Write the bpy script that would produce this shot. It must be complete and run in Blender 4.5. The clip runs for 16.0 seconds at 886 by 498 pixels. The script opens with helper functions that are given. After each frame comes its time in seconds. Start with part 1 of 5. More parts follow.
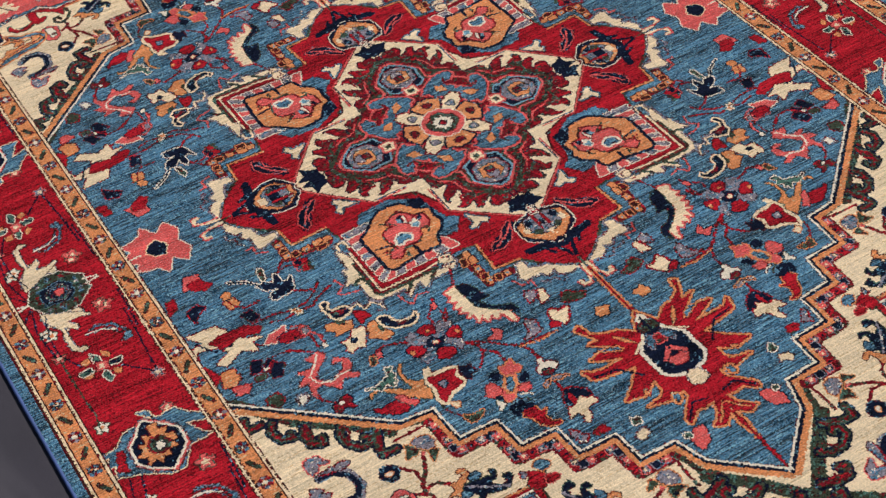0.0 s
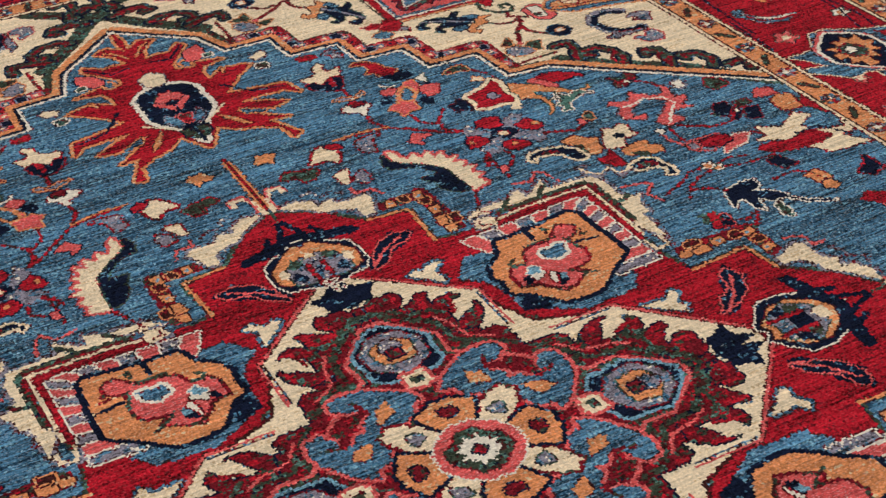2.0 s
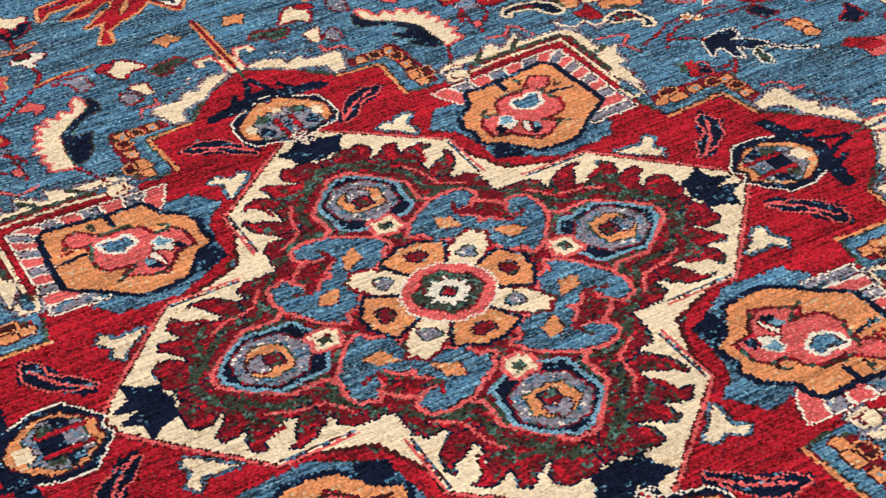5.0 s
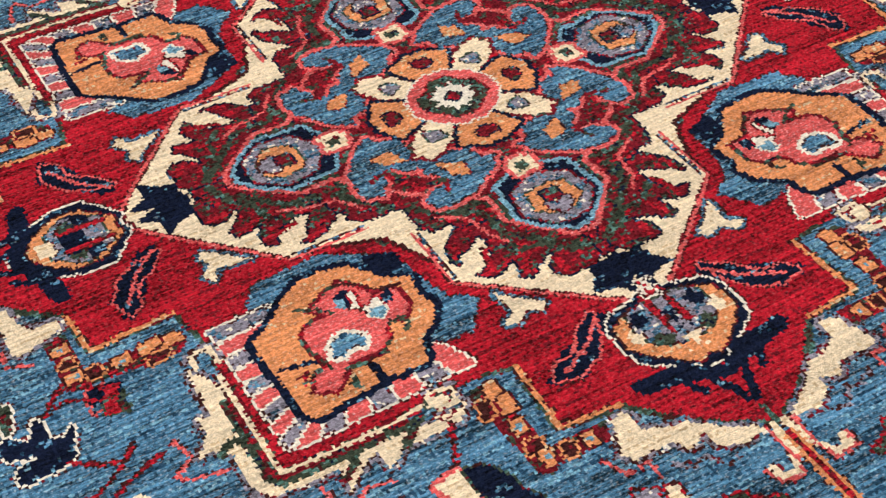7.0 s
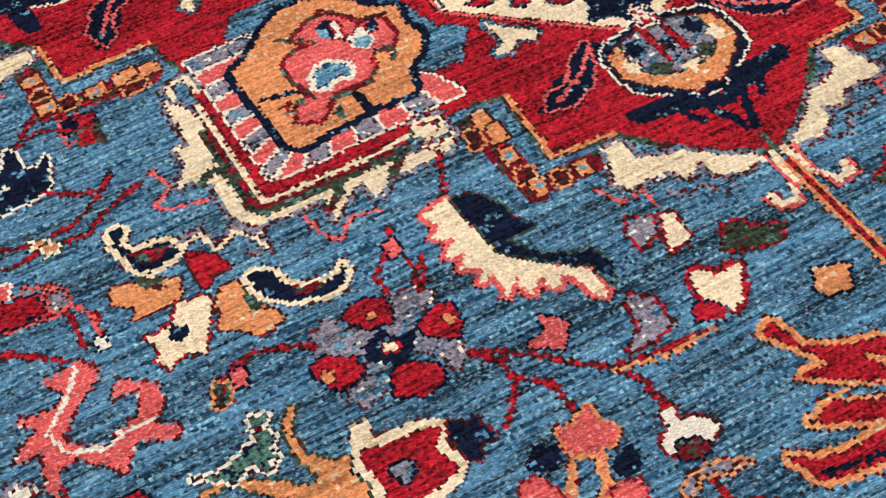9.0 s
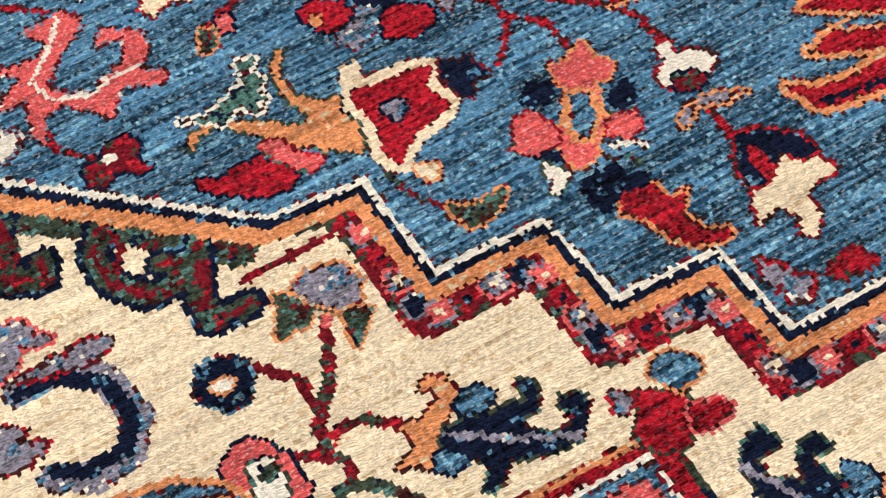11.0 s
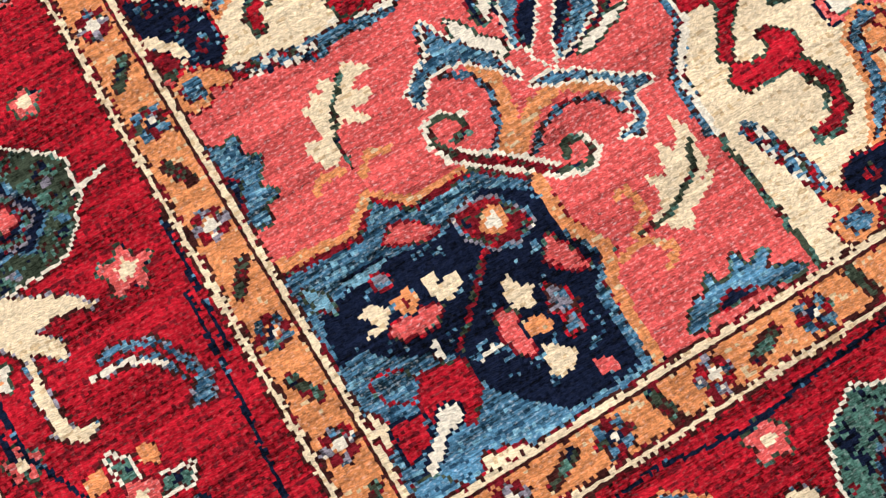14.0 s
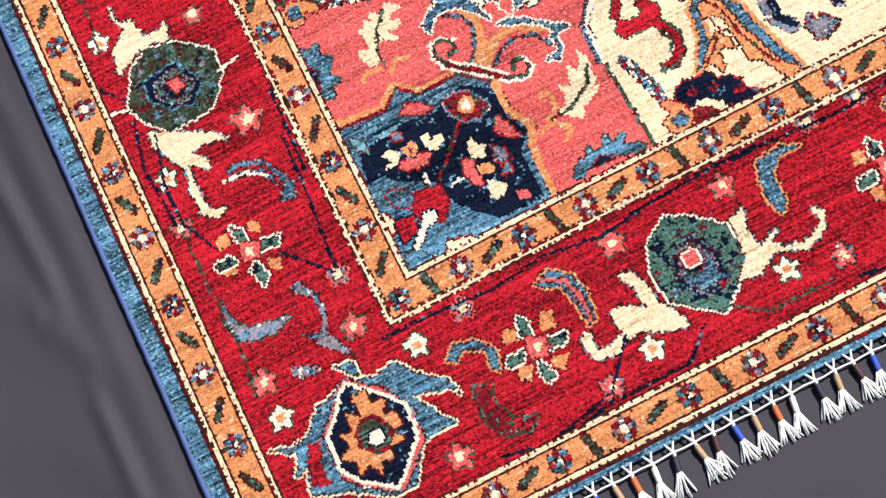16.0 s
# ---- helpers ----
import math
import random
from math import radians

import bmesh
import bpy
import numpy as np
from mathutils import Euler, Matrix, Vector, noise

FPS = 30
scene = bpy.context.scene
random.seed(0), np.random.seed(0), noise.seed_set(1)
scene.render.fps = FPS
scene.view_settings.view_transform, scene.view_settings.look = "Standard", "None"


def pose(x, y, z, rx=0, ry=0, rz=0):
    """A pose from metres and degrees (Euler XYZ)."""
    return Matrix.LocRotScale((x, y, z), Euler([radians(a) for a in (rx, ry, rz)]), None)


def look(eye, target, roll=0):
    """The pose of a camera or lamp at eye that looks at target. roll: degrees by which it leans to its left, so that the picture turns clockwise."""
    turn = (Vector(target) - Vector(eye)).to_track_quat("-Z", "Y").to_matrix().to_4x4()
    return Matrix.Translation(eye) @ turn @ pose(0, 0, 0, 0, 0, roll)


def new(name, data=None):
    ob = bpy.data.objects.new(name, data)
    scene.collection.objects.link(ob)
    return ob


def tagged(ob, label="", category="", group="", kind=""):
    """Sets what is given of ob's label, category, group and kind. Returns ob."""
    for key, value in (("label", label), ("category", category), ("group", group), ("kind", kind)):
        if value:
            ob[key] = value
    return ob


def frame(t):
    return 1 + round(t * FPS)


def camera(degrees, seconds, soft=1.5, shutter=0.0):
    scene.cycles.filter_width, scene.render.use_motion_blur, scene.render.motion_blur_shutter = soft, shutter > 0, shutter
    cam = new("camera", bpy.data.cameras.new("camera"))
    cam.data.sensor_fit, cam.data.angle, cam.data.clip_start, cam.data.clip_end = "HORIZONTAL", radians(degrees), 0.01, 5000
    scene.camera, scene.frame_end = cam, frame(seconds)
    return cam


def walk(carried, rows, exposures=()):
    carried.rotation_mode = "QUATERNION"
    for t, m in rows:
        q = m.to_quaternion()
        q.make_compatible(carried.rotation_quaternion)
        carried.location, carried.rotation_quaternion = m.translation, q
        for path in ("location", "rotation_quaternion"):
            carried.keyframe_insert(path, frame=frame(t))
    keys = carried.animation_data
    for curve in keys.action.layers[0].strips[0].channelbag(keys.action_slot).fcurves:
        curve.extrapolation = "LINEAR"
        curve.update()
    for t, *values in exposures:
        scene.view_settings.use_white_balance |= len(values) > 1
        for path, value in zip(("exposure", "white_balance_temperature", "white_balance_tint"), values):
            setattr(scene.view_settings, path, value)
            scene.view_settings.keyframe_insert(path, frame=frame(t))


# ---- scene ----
# seconds, eye, pitch from straight down, heading, lean
PATH = (
    (0, -1.4233, -2.7206, 2.5145, 46.389, -27.025, -5.955),
    (0.5, -1.47, -2.6861, 2.296, 51.61, -26.85, -1.119),
    (1, -1.1525, -2.2447, 1.9539, 52.872, -25.049, -3.031),
    (1.5, -0.8383, -1.6342, 1.4821, 54.972, -25.359, -3.763),
    (2, -0.66, -1.2597, 1.2231, 56.531, -26.533, -3.622),
    (2.5, -0.563, -1.0413, 1.0941, 57.967, -27.72, -3.392),
    (3, -0.4818, -0.9377, 1.0003, 58.944, -27.391, -4.02),
    (3.5, -0.481, -0.9444, 1.0015, 58.299, -27.378, -4.146),
    (4, -0.5485, -1.0707, 1.0649, 56.729, -27.184, -4.054),
    (6.5, -0.6708, -1.3713, 1.1241, 50.596, -25.106, -5.503),
    (7, -0.6815, -1.3615, 1.1094, 48.855, -25.57, -5.098),
    (7.5, -0.673, -1.3521, 1.0939, 46.801, -25.283, -5.308),
    (8, -0.6687, -1.3444, 1.0705, 44.873, -25.076, -5.448),
    (10.5, -0.7275, -1.4097, 0.9628, 36.606, -25.264, -5.704),
    (11, -0.7211, -1.4186, 0.9428, 33.984, -24.05, -7.204),
    (11.5, -0.7288, -1.4285, 0.9343, 31.1, -23.805, -7.734),
    (12, -0.7278, -1.4526, 0.9471, 27.886, -21.926, -10.113),
    (12.5, -0.7464, -1.492, 0.9641, 25.222, -20.92, -11.823),
    (13, -0.7702, -1.536, 1.0157, 22.324, -19.628, -13.623),
    (13.5, -0.7799, -1.6041, 1.1078, 20.209, -15.676, -17.066),
    (14, -0.7995, -1.6803, 1.228, 18.731, -13.327, -18.618),
    (14.5, -0.8055, -1.7673, 1.3723, 17.802, -9.725, -21.225),
    (15, -0.8064, -1.8498, 1.5699, 16.614, -6.405, -23.602),
    (15.5, -0.7852, -1.9604, 1.7877, 16.564, -1.342, -27.538),
    (16, -0.761, -2.0476, 2.0375, 16.636, 1.038, -28.087),
)
cam = camera(30.25, 16.0, soft=1.35)
walk(cam, [(t, pose(x, y, z, 0, 0, h) @ pose(0, 0, 0, p, 0, 0) @ pose(0, 0, 0, 0, 0, r)) for t, x, y, z, p, h, r in PATH],
     exposures=((0.0, -0.18), (0.5, -0.08), (1.5, -0.2), (2.0, -0.28), (2.5, -0.15), (3.0, 0.02), (4.0, 0.22), (6.5, 0.18), (8.0, 0.2), (10.5, 0.2), (11.5, 0.25), (12.5, 0.0),
                (13.0, -0.18), (14.0, 0.25), (15.0, 0.6), (16.0, 0.64)))

# ---- light: open sky and a high sun ----
SUN_ELEVATION, SUN_HEADING = radians(52), radians(70)
world = bpy.data.worlds.new("sky")
scene.world = world
world.use_nodes = True
sky = world.node_tree.nodes.new("ShaderNodeTexSky")
sky.sky_type, sky.sun_disc, sky.sun_elevation, sky.sun_rotation = "NISHITA", False, SUN_ELEVATION, SUN_HEADING
world.node_tree.links.new(sky.outputs[0], world.node_tree.nodes["Background"].inputs[0])
world.node_tree.nodes["Background"].inputs[1].default_value = 0.055
sun_data = bpy.data.lights.new("sun", "SUN")
sun_data.energy, sun_data.angle, sun_data.color = 5.0, radians(0.6), (1.0, 0.95, 0.88)
sun_ob = new("sun", sun_data)
sun_from = Vector((math.sin(SUN_HEADING) * math.cos(SUN_ELEVATION), math.cos(SUN_HEADING) * math.cos(SUN_ELEVATION), math.sin(SUN_ELEVATION)))
sun_ob.matrix_world = look(sun_from * 20, (0, 0, 0))


# ---- materials ----
def node(tree, kind, **values):
    made = tree.nodes.new(kind)
    for key, value in values.items():
        made.inputs[key].default_value = value
    return made


def arith(tree, operation, a, b):
    made = tree.nodes.new("ShaderNodeMath")
    made.operation = operation
    for slot, value in zip(made.inputs, (a, b)):
        if isinstance(value, (int, float)):
            slot.default_value = value
        else:
            tree.links.new(value, slot)
    return made.outputs[0]


def stretched(tree, scale, detail, size=1.0):
    coords = tree.nodes.new("ShaderNodeTexCoord")
    mapping = node(tree, "ShaderNodeMapping", Scale=scale)
    tree.links.new(coords.outputs["Object"], mapping.inputs[0])
    made = node(tree, "ShaderNodeTexNoise", Scale=size, Detail=detail, Roughness=0.6)
    tree.links.new(mapping.outputs[0], made.inputs["Vector"])
    return made.outputs[0]


def wool(name, colour, streak=0.5, knot=0.5, grain=1.3, glint=0.45):
    """Hand-spun wool pile: dye streaks along the weft, every knot a shade of its own, sun glints painted in."""
    m = bpy.data.materials.new(name)
    m.use_nodes = True
    tree = m.node_tree
    shader = tree.nodes["Principled BSDF"]
    fine = stretched(tree, (11, 260, 1), 3)
    broad = stretched(tree, (1.2, 22, 1), 2)
    coords = tree.nodes.new("ShaderNodeTexCoord")
    snap = tree.nodes.new("ShaderNodeVectorMath")
    snap.operation = "SNAP"
    tree.links.new(coords.outputs["Object"], snap.inputs[0])
    snap.inputs[1].default_value = (0.003, 0.003, 1)
    dots = tree.nodes.new("ShaderNodeTexWhiteNoise")
    tree.links.new(snap.outputs[0], dots.inputs[0])
    fibre = stretched(tree, (260, 900, 1), 2)
    shade = arith(tree, "MULTIPLY", arith(tree, "SUBTRACT", fine, 0.5), 5.0 * streak)
    shade = arith(tree, "ADD", shade, arith(tree, "MULTIPLY", arith(tree, "SUBTRACT", broad, 0.5), 2.6 * streak))
    shade = arith(tree, "ADD", shade, arith(tree, "MULTIPLY", arith(tree, "SUBTRACT", dots.outputs[0], 0.5), knot))
    shade = arith(tree, "ADD", shade, arith(tree, "MULTIPLY", arith(tree, "SUBTRACT", fibre, 0.5), grain))
    # low floor and strong knot contrast also paint in the shade between yarns
    factor = arith(tree, "MAXIMUM", arith(tree, "ADD", shade, 1.0), 0.12)
    scaled = tree.nodes.new("ShaderNodeVectorMath")
    scaled.operation = "SCALE"
    scaled.inputs[0].default_value = colour
    tree.links.new(factor, scaled.inputs["Scale"])
    # sun glints on the wool, painted as pale specks added to the dye
    glints = arith(tree, "MULTIPLY", arith(tree, "MAXIMUM", arith(tree, "SUBTRACT", stretched(tree, (240, 430, 1), 2), 0.54), 0.0), glint)
    glinted = tree.nodes.new("ShaderNodeVectorMath")
    glinted.operation = "ADD"
    tree.links.new(scaled.outputs[0], glinted.inputs[0])
    tree.links.new(glints, glinted.inputs[1])
    tree.links.new(glinted.outputs[0], shader.inputs["Base Color"])
    shader.inputs["Roughness"].default_value = 0.85
    shader.inputs["Specular IOR Level"].default_value = 0.03
    bump = node(tree, "ShaderNodeBump", Strength=0.8, Distance=0.003)
    tree.links.new(arith(tree, "ADD", dots.outputs[0], arith(tree, "MULTIPLY", fibre, 1.6)), bump.inputs["Height"])
    tree.links.new(bump.outputs[0], shader.inputs["Normal"])
    return m


DYES = {
    "B": ("blue_wool", (0.046, 0.124, 0.200), 1.25), "R": ("madder_red_wool", (0.33, 0.008, 0.017), 0.7), "D": ("dark_red_wool", (0.14, 0.008, 0.014), 0.3),
    "K": ("coral_wool", (0.60, 0.085, 0.080), 0.4), "O": ("orange_wool", (0.61, 0.225, 0.085), 0.35), "C": ("cream_wool", (0.77, 0.61, 0.41), 0.24),
    "N": ("navy_wool", (0.005, 0.008, 0.022), 0.7), "G": ("dark_green_wool", (0.038, 0.050, 0.033), 0.5), "P": ("grey_violet_wool", (0.20, 0.18, 0.22), 0.4),
    "W": ("white_wool", (0.74, 0.66, 0.54), 0.15), "M": ("brown_wool", (0.042, 0.011, 0.010), 0.4), "E": ("green_wool", (0.055, 0.130, 0.105), 0.5),
    "T": ("light_blue_wool", (0.13, 0.28, 0.37), 0.4), "S": ("dark_blue_wool", (0.017, 0.052, 0.095), 0.6), "A": ("tan_wool", (0.60, 0.43, 0.25), 0.3),
}
CODES = {key: i for i, key in enumerate(DYES)}
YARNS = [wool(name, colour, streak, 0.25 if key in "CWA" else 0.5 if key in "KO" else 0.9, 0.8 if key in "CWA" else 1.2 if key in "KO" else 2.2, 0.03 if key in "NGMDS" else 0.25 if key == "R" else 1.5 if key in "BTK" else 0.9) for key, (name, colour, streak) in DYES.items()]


def plain(name, colour, rough=0.8, grain=900.0, spread=0.5, bump_size=0.0008):
    m = bpy.data.materials.new(name)
    m.use_nodes = True
    tree = m.node_tree
    shader = tree.nodes["Principled BSDF"]
    small, large = stretched(tree, (grain, grain, grain), 2), stretched(tree, (5, 5, 5), 3)
    shade = arith(tree, "ADD", arith(tree, "MULTIPLY", arith(tree, "SUBTRACT", small, 0.5), spread), arith(tree, "MULTIPLY", arith(tree, "SUBTRACT", large, 0.5), 0.5))
    scaled = tree.nodes.new("ShaderNodeVectorMath")
    scaled.operation = "SCALE"
    scaled.inputs[0].default_value = colour
    tree.links.new(arith(tree, "ADD", shade, 1.0), scaled.inputs["Scale"])
    tree.links.new(scaled.outputs[0], shader.inputs["Base Color"])
    shader.inputs["Roughness"].default_value = rough
    bump = node(tree, "ShaderNodeBump", Strength=0.5, Distance=bump_size)
    tree.links.new(small, bump.inputs["Height"])
    tree.links.new(bump.outputs[0], shader.inputs["Normal"])
    return m


CLOTH = plain("dark_grey_cloth", (0.021, 0.018, 0.029), 0.75, 1200, 0.8)
COTTON = plain("white_cotton", (0.66, 0.66, 0.66), 0.8, 900, 0.3)
BACKING = plain("rug_backing", (0.25, 0.20, 0.14), 0.9)
BLUE_CORD = plain("blue_cord", (0.05, 0.09, 0.26), 0.7)
WRAPS = [plain(n, c, 0.6, 1500, 0.4) for n, c in (("maroon_thread", (0.045, 0.010, 0.014)), ("blue_thread", (0.015, 0.06, 0.42)), ("tan_thread", (0.34, 0.22, 0.12)),
         ("orange_thread", (0.50, 0.10, 0.02)), ("white_thread", (0.66, 0.66, 0.64)), ("navy_thread", (0.012, 0.014, 0.028)))]

# ---- ground: one dark cloth with long soft folds, spread under the rug ----
CREASES = (((-1.215, -1.034), (-1.201, -1.268), 0.016, 0.022), ((-1.201, -1.268), (-1.201, -1.569), 0.018, 0.026), ((-1.274, -1.049), (-1.256, -1.257), 0.009, 0.014), ((-1.297, -1.253), (-1.229, -1.381), 0.008, 0.012),
           ((-1.227, -0.92), (-1.2, -1.089), 0.010, 0.018), ((-1.263, -1.404), (-1.257, -1.551), 0.008, 0.012), ((-1.26, -0.9), (-1.62, 1.9), 0.014, 0.03), ((1.32, 0.2), (1.75, 2.2), 0.014, 0.03), ((-0.6, -2.0), (1.5, -2.15), 0.008, 0.02))


def creased(x, y):
    total = 0.0
    for (xa, ya), (xb, yb), height, width in CREASES:
        f = ((x - xa) * (xb - xa) + (y - ya) * (yb - ya)) / ((xb - xa) ** 2 + (yb - ya) ** 2)
        ends = max(0.0, 1 - 4 * max(0.0, -f, f - 1))
        f = min(1.0, max(0.0, f))
        away = math.hypot(x - xa - f * (xb - xa), y - ya - f * (yb - ya))
        total = max(total, height * ends * math.exp(-(away / width) ** 2))
    return total


def ground_height(x, y):
    out = max(0.0, abs(x) - 1.195, abs(y) - 1.86)
    if out == 0.0:
        return 0.0
    fade = min(1.0, out / 0.06) * max(0.0, 1 - out / 1.5)
    along, across = y * 0.975 + x * 0.22, x * 0.975 - y * 0.22
    sway = 0.5 * noise.noise((along * 0.9, across * 0.6, 7.3))
    folds = 0.016 * max(0.0, math.sin(across * 9.5 + 5 * sway + 1.2)) ** 7 * (0.5 + noise.noise((along * 0.7, across * 1.1, 2.2)))
    ridge = 0.010 * (1 - abs(noise.noise((across * 3.2 + 2, along * 0.6, 1.7)))) ** 12 + 0.005 * (1 - abs(noise.noise((along * 2.1 + across * 3, along - across, 4.1)))) ** 16
    return fade * (0.6 * folds + ridge + creased(x, y) + 0.008 * noise.noise((x * 2.1, y * 1.3, 0.3)) + 0.002 * noise.noise((x * 9, y * 7, 1.3)))


def strip(start, end, count):
    return [start + (end - start) * i / count for i in range(count + 1)]


xs = [-400, -12] + strip(-3.2, -1.8, 40) + strip(-1.79, -1.14, 90) + strip(-1.0, 1.0, 16) + strip(1.14, 3.2, 70) + [12, 400]
ys = [-400, -12] + strip(-3.4, 3.4, 220) + [12, 400]
ground_mesh = bpy.data.meshes.new("ground")
ground_mesh.from_pydata([(x, y, ground_height(x, y) if abs(x) < 3.2 and abs(y) < 3.4 else 0.0) for y in ys for x in xs], [],
                        [(j * len(xs) + i, j * len(xs) + i + 1, (j + 1) * len(xs) + i + 1, (j + 1) * len(xs) + i) for j in range(len(ys) - 1) for i in range(len(xs) - 1)])
ground_mesh.polygons.foreach_set("use_smooth", [True] * len(ground_mesh.polygons))
ground_mesh.materials.append(CLOTH)
tagged(new("ground", ground_mesh), "dark grey cloth with long soft folds spread under the rug", "ground", kind="structure")

# ---- the rug: a grid of knots, 3 mm each, drawn motif by motif ----
KNOT, HALF_W, HALF_L, PILE = 3.0, 1176.0, 1797.0, 0.010
NX, NY = int(2 * HALF_W / KNOT), int(2 * HALF_L / KNOT)
rng = np.random.default_rng(7)
KX, KY = np.meshgrid(-HALF_W + KNOT * (np.arange(NX) + 0.5), -HALF_L + KNOT * (np.arange(NY) + 0.5))
KX, KY = KX + rng.uniform(-1.2, 1.2, KX.shape), KY + rng.uniform(-1.2, 1.2, KY.shape)
colour_of = np.full((NY, NX), CODES["B"], np.int8)
part_of = np.zeros((NY, NX), np.int32)
PARTS = [("field", None)]
PART_KEYS = {("field",): 0}
now = {"name": "", "parent": "", "sym": "q"}
PANEL_AXIS = 625
STEPS = {"s": ((0, 0), (0, 532), (0, 1062)), "e": ((0, 0), (497, 0)), "p": ((0, 0), (0, 1064)), "m": ((0, 0), (-30, 1090), (954, 14))}


def part_id(name, *key, parent=None):
    full = (name, *key)
    if full not in PART_KEYS:
        PART_KEYS[full] = len(PARTS)
        PARTS.append((name, parent))
    return PART_KEYS[full]


def window(points, margin):
    """The slice of the grid round some points."""
    x0, y0 = points.min(0) - margin
    x1, y1 = points.max(0) + margin
    i0, i1 = max(0, int((x0 + HALF_W) // KNOT)), min(NX, int((x1 + HALF_W) // KNOT) + 2)
    j0, j1 = max(0, int((y0 + HALF_L) // KNOT)), min(NY, int((y1 + HALF_L) // KNOT) + 2)
    return (slice(j0, j1), slice(i0, i1)) if i0 < i1 and j0 < j1 else None


def inside(points, where):
    x, y = KX[where], KY[where]
    mask = np.zeros(x.shape, bool)
    for (xa, ya), (xb, yb) in zip(points, np.roll(points, -1, 0)):
        if ya != yb:
            mask ^= ((ya > y) != (yb > y)) & (x < (xb - xa) * (y - ya) / (yb - ya) + xa)
    return mask


def near(points, where, width):
    x, y = KX[where], KY[where]
    mask = np.zeros(x.shape, bool)
    for (xa, ya), (xb, yb) in zip(points[:-1], points[1:]):
        dx, dy = xb - xa, yb - ya
        f = np.clip(((x - xa) * dx + (y - ya) * dy) / max(dx * dx + dy * dy, 1e-6), 0, 1)
        mask |= (x - xa - f * dx) ** 2 + (y - ya - f * dy) ** 2 < (width / 2) ** 2
    return mask


def grown(mask, steps):
    for _ in range(steps):
        big = mask.copy()
        big[1:] |= mask[:-1]
        big[:-1] |= mask[1:]
        big[:, 1:] |= mask[:, :-1]
        big[:, :-1] |= mask[:, 1:]
        mask = big
    return mask


def copies(points):
    """The mirrored copies of a motif, and the part of the rug that each belongs to."""
    points = np.array(points, float)
    sym, name, parent = now["sym"], now["name"], now["parent"]
    steps = STEPS.get(sym, ((0, 0),))
    on_x, on_y = np.abs(points[:, 0]).min() < 14 or sym in "huw", np.abs(points[:, 1]).min() < 14 or sym == "v"
    slant = points[:, 0] - points[:, 1] - (PANEL_AXIS if sym == "d" else 0)
    on_d = slant.min() < 14 and slant.max() > -14
    for k, step in enumerate(steps):
        for swap in ((0, 1) if sym in "od" else (0,)):
            moved = (points[:, ::-1] + ((PANEL_AXIS, -PANEL_AXIS) if sym == "d" else (0, 0)) if swap else points) + step
            for sx in (1, -1):
                for sy in ((1,) if sym in "uw" else (1, -1)):
                    cx, cy = (on_y, on_x) if swap else (on_x, on_y)
                    key = (0 if cx else sx, (1 if sym == "u" else -1) if sym in "uw" else 0 if cy else sy, k, 0 if on_d else swap)
                    owner = part_id(parent, sx, sy) if parent in ("spandrel", "corner_panel") else part_id(parent)
                    mine = owner if name == parent else part_id(name, parent, *key, parent=owner)
                    yield moved * (sx, 1 if sym in "uw" else sy), mine


def lay(colour, points, masker, margin, edge=None, steps=0):
    done = []
    for moved, mine in copies(points):
        where = window(moved, margin + KNOT * (steps + 1))
        if where is None:
            continue
        mask = masker(moved, where)
        done.append((where, mask, mine))
        if edge:
            ring = grown(mask, steps)
            colour_of[where][ring] = CODES[edge]
            part_of[where][ring] = mine
    for where, mask, mine in done:
        colour_of[where][mask] = CODES[colour]
        part_of[where][mask] = mine


def fill(colour, points, edge=None, steps=1):
    lay(colour, points, inside, 0, edge, steps)


def line(colour, width, points):
    lay(colour, points, lambda p, where: near(p, where, max(width, 3.8)), width)


def blossom(colour, centre, radius, edge=None):
    petals = [(centre[0] + r * math.cos(a), centre[1] + r * math.sin(a)) for a, r in
              ((math.tau * k / 20, radius * (1 if k % 4 in (0, 1) else 0.62)) for k in range(20))]
    fill(colour, petals, edge, 1)
    if edge:
        fill("O" if colour == "W" else "C", [(centre[0] + 5 * a, centre[1] + 5 * b) for a, b in ((-1, -1), (1, -1), (1, 1), (-1, 1))])


def motif(name, parent, sym):
    def run(draw):
        now.update(name=name, parent=parent, sym=sym)
        draw()
        return draw
    return run


def frame_band(colour, x0, y0, x1, y1, mine):
    """A band round the rug between two rectangles given by their half sizes."""
    ax, ay = np.abs(KX), np.abs(KY)
    where = ((ax < x1) & (ay < y1)) & ~((ax < x0) & (ay < y0))
    colour_of[where] = CODES[colour]
    part_of[where] = mine


@motif('star', 'medallion', 'o')
def draw_star():
    fill('R', [(-5, -596), (-61, -561), (-107, -504), (-168, -498), (-162, -409), (-222, -396), (-406, -405), (-276, -158), (46, -268)], 'G', 2)


@motif('star_dash', 'medallion', 'o')
def draw_star_dash():
    line('G', 5, [(-107, -504), (-60, -559), (-10, -592)])
    line('M', 4, [(-165, -413), (-167, -493), (-109, -507)])


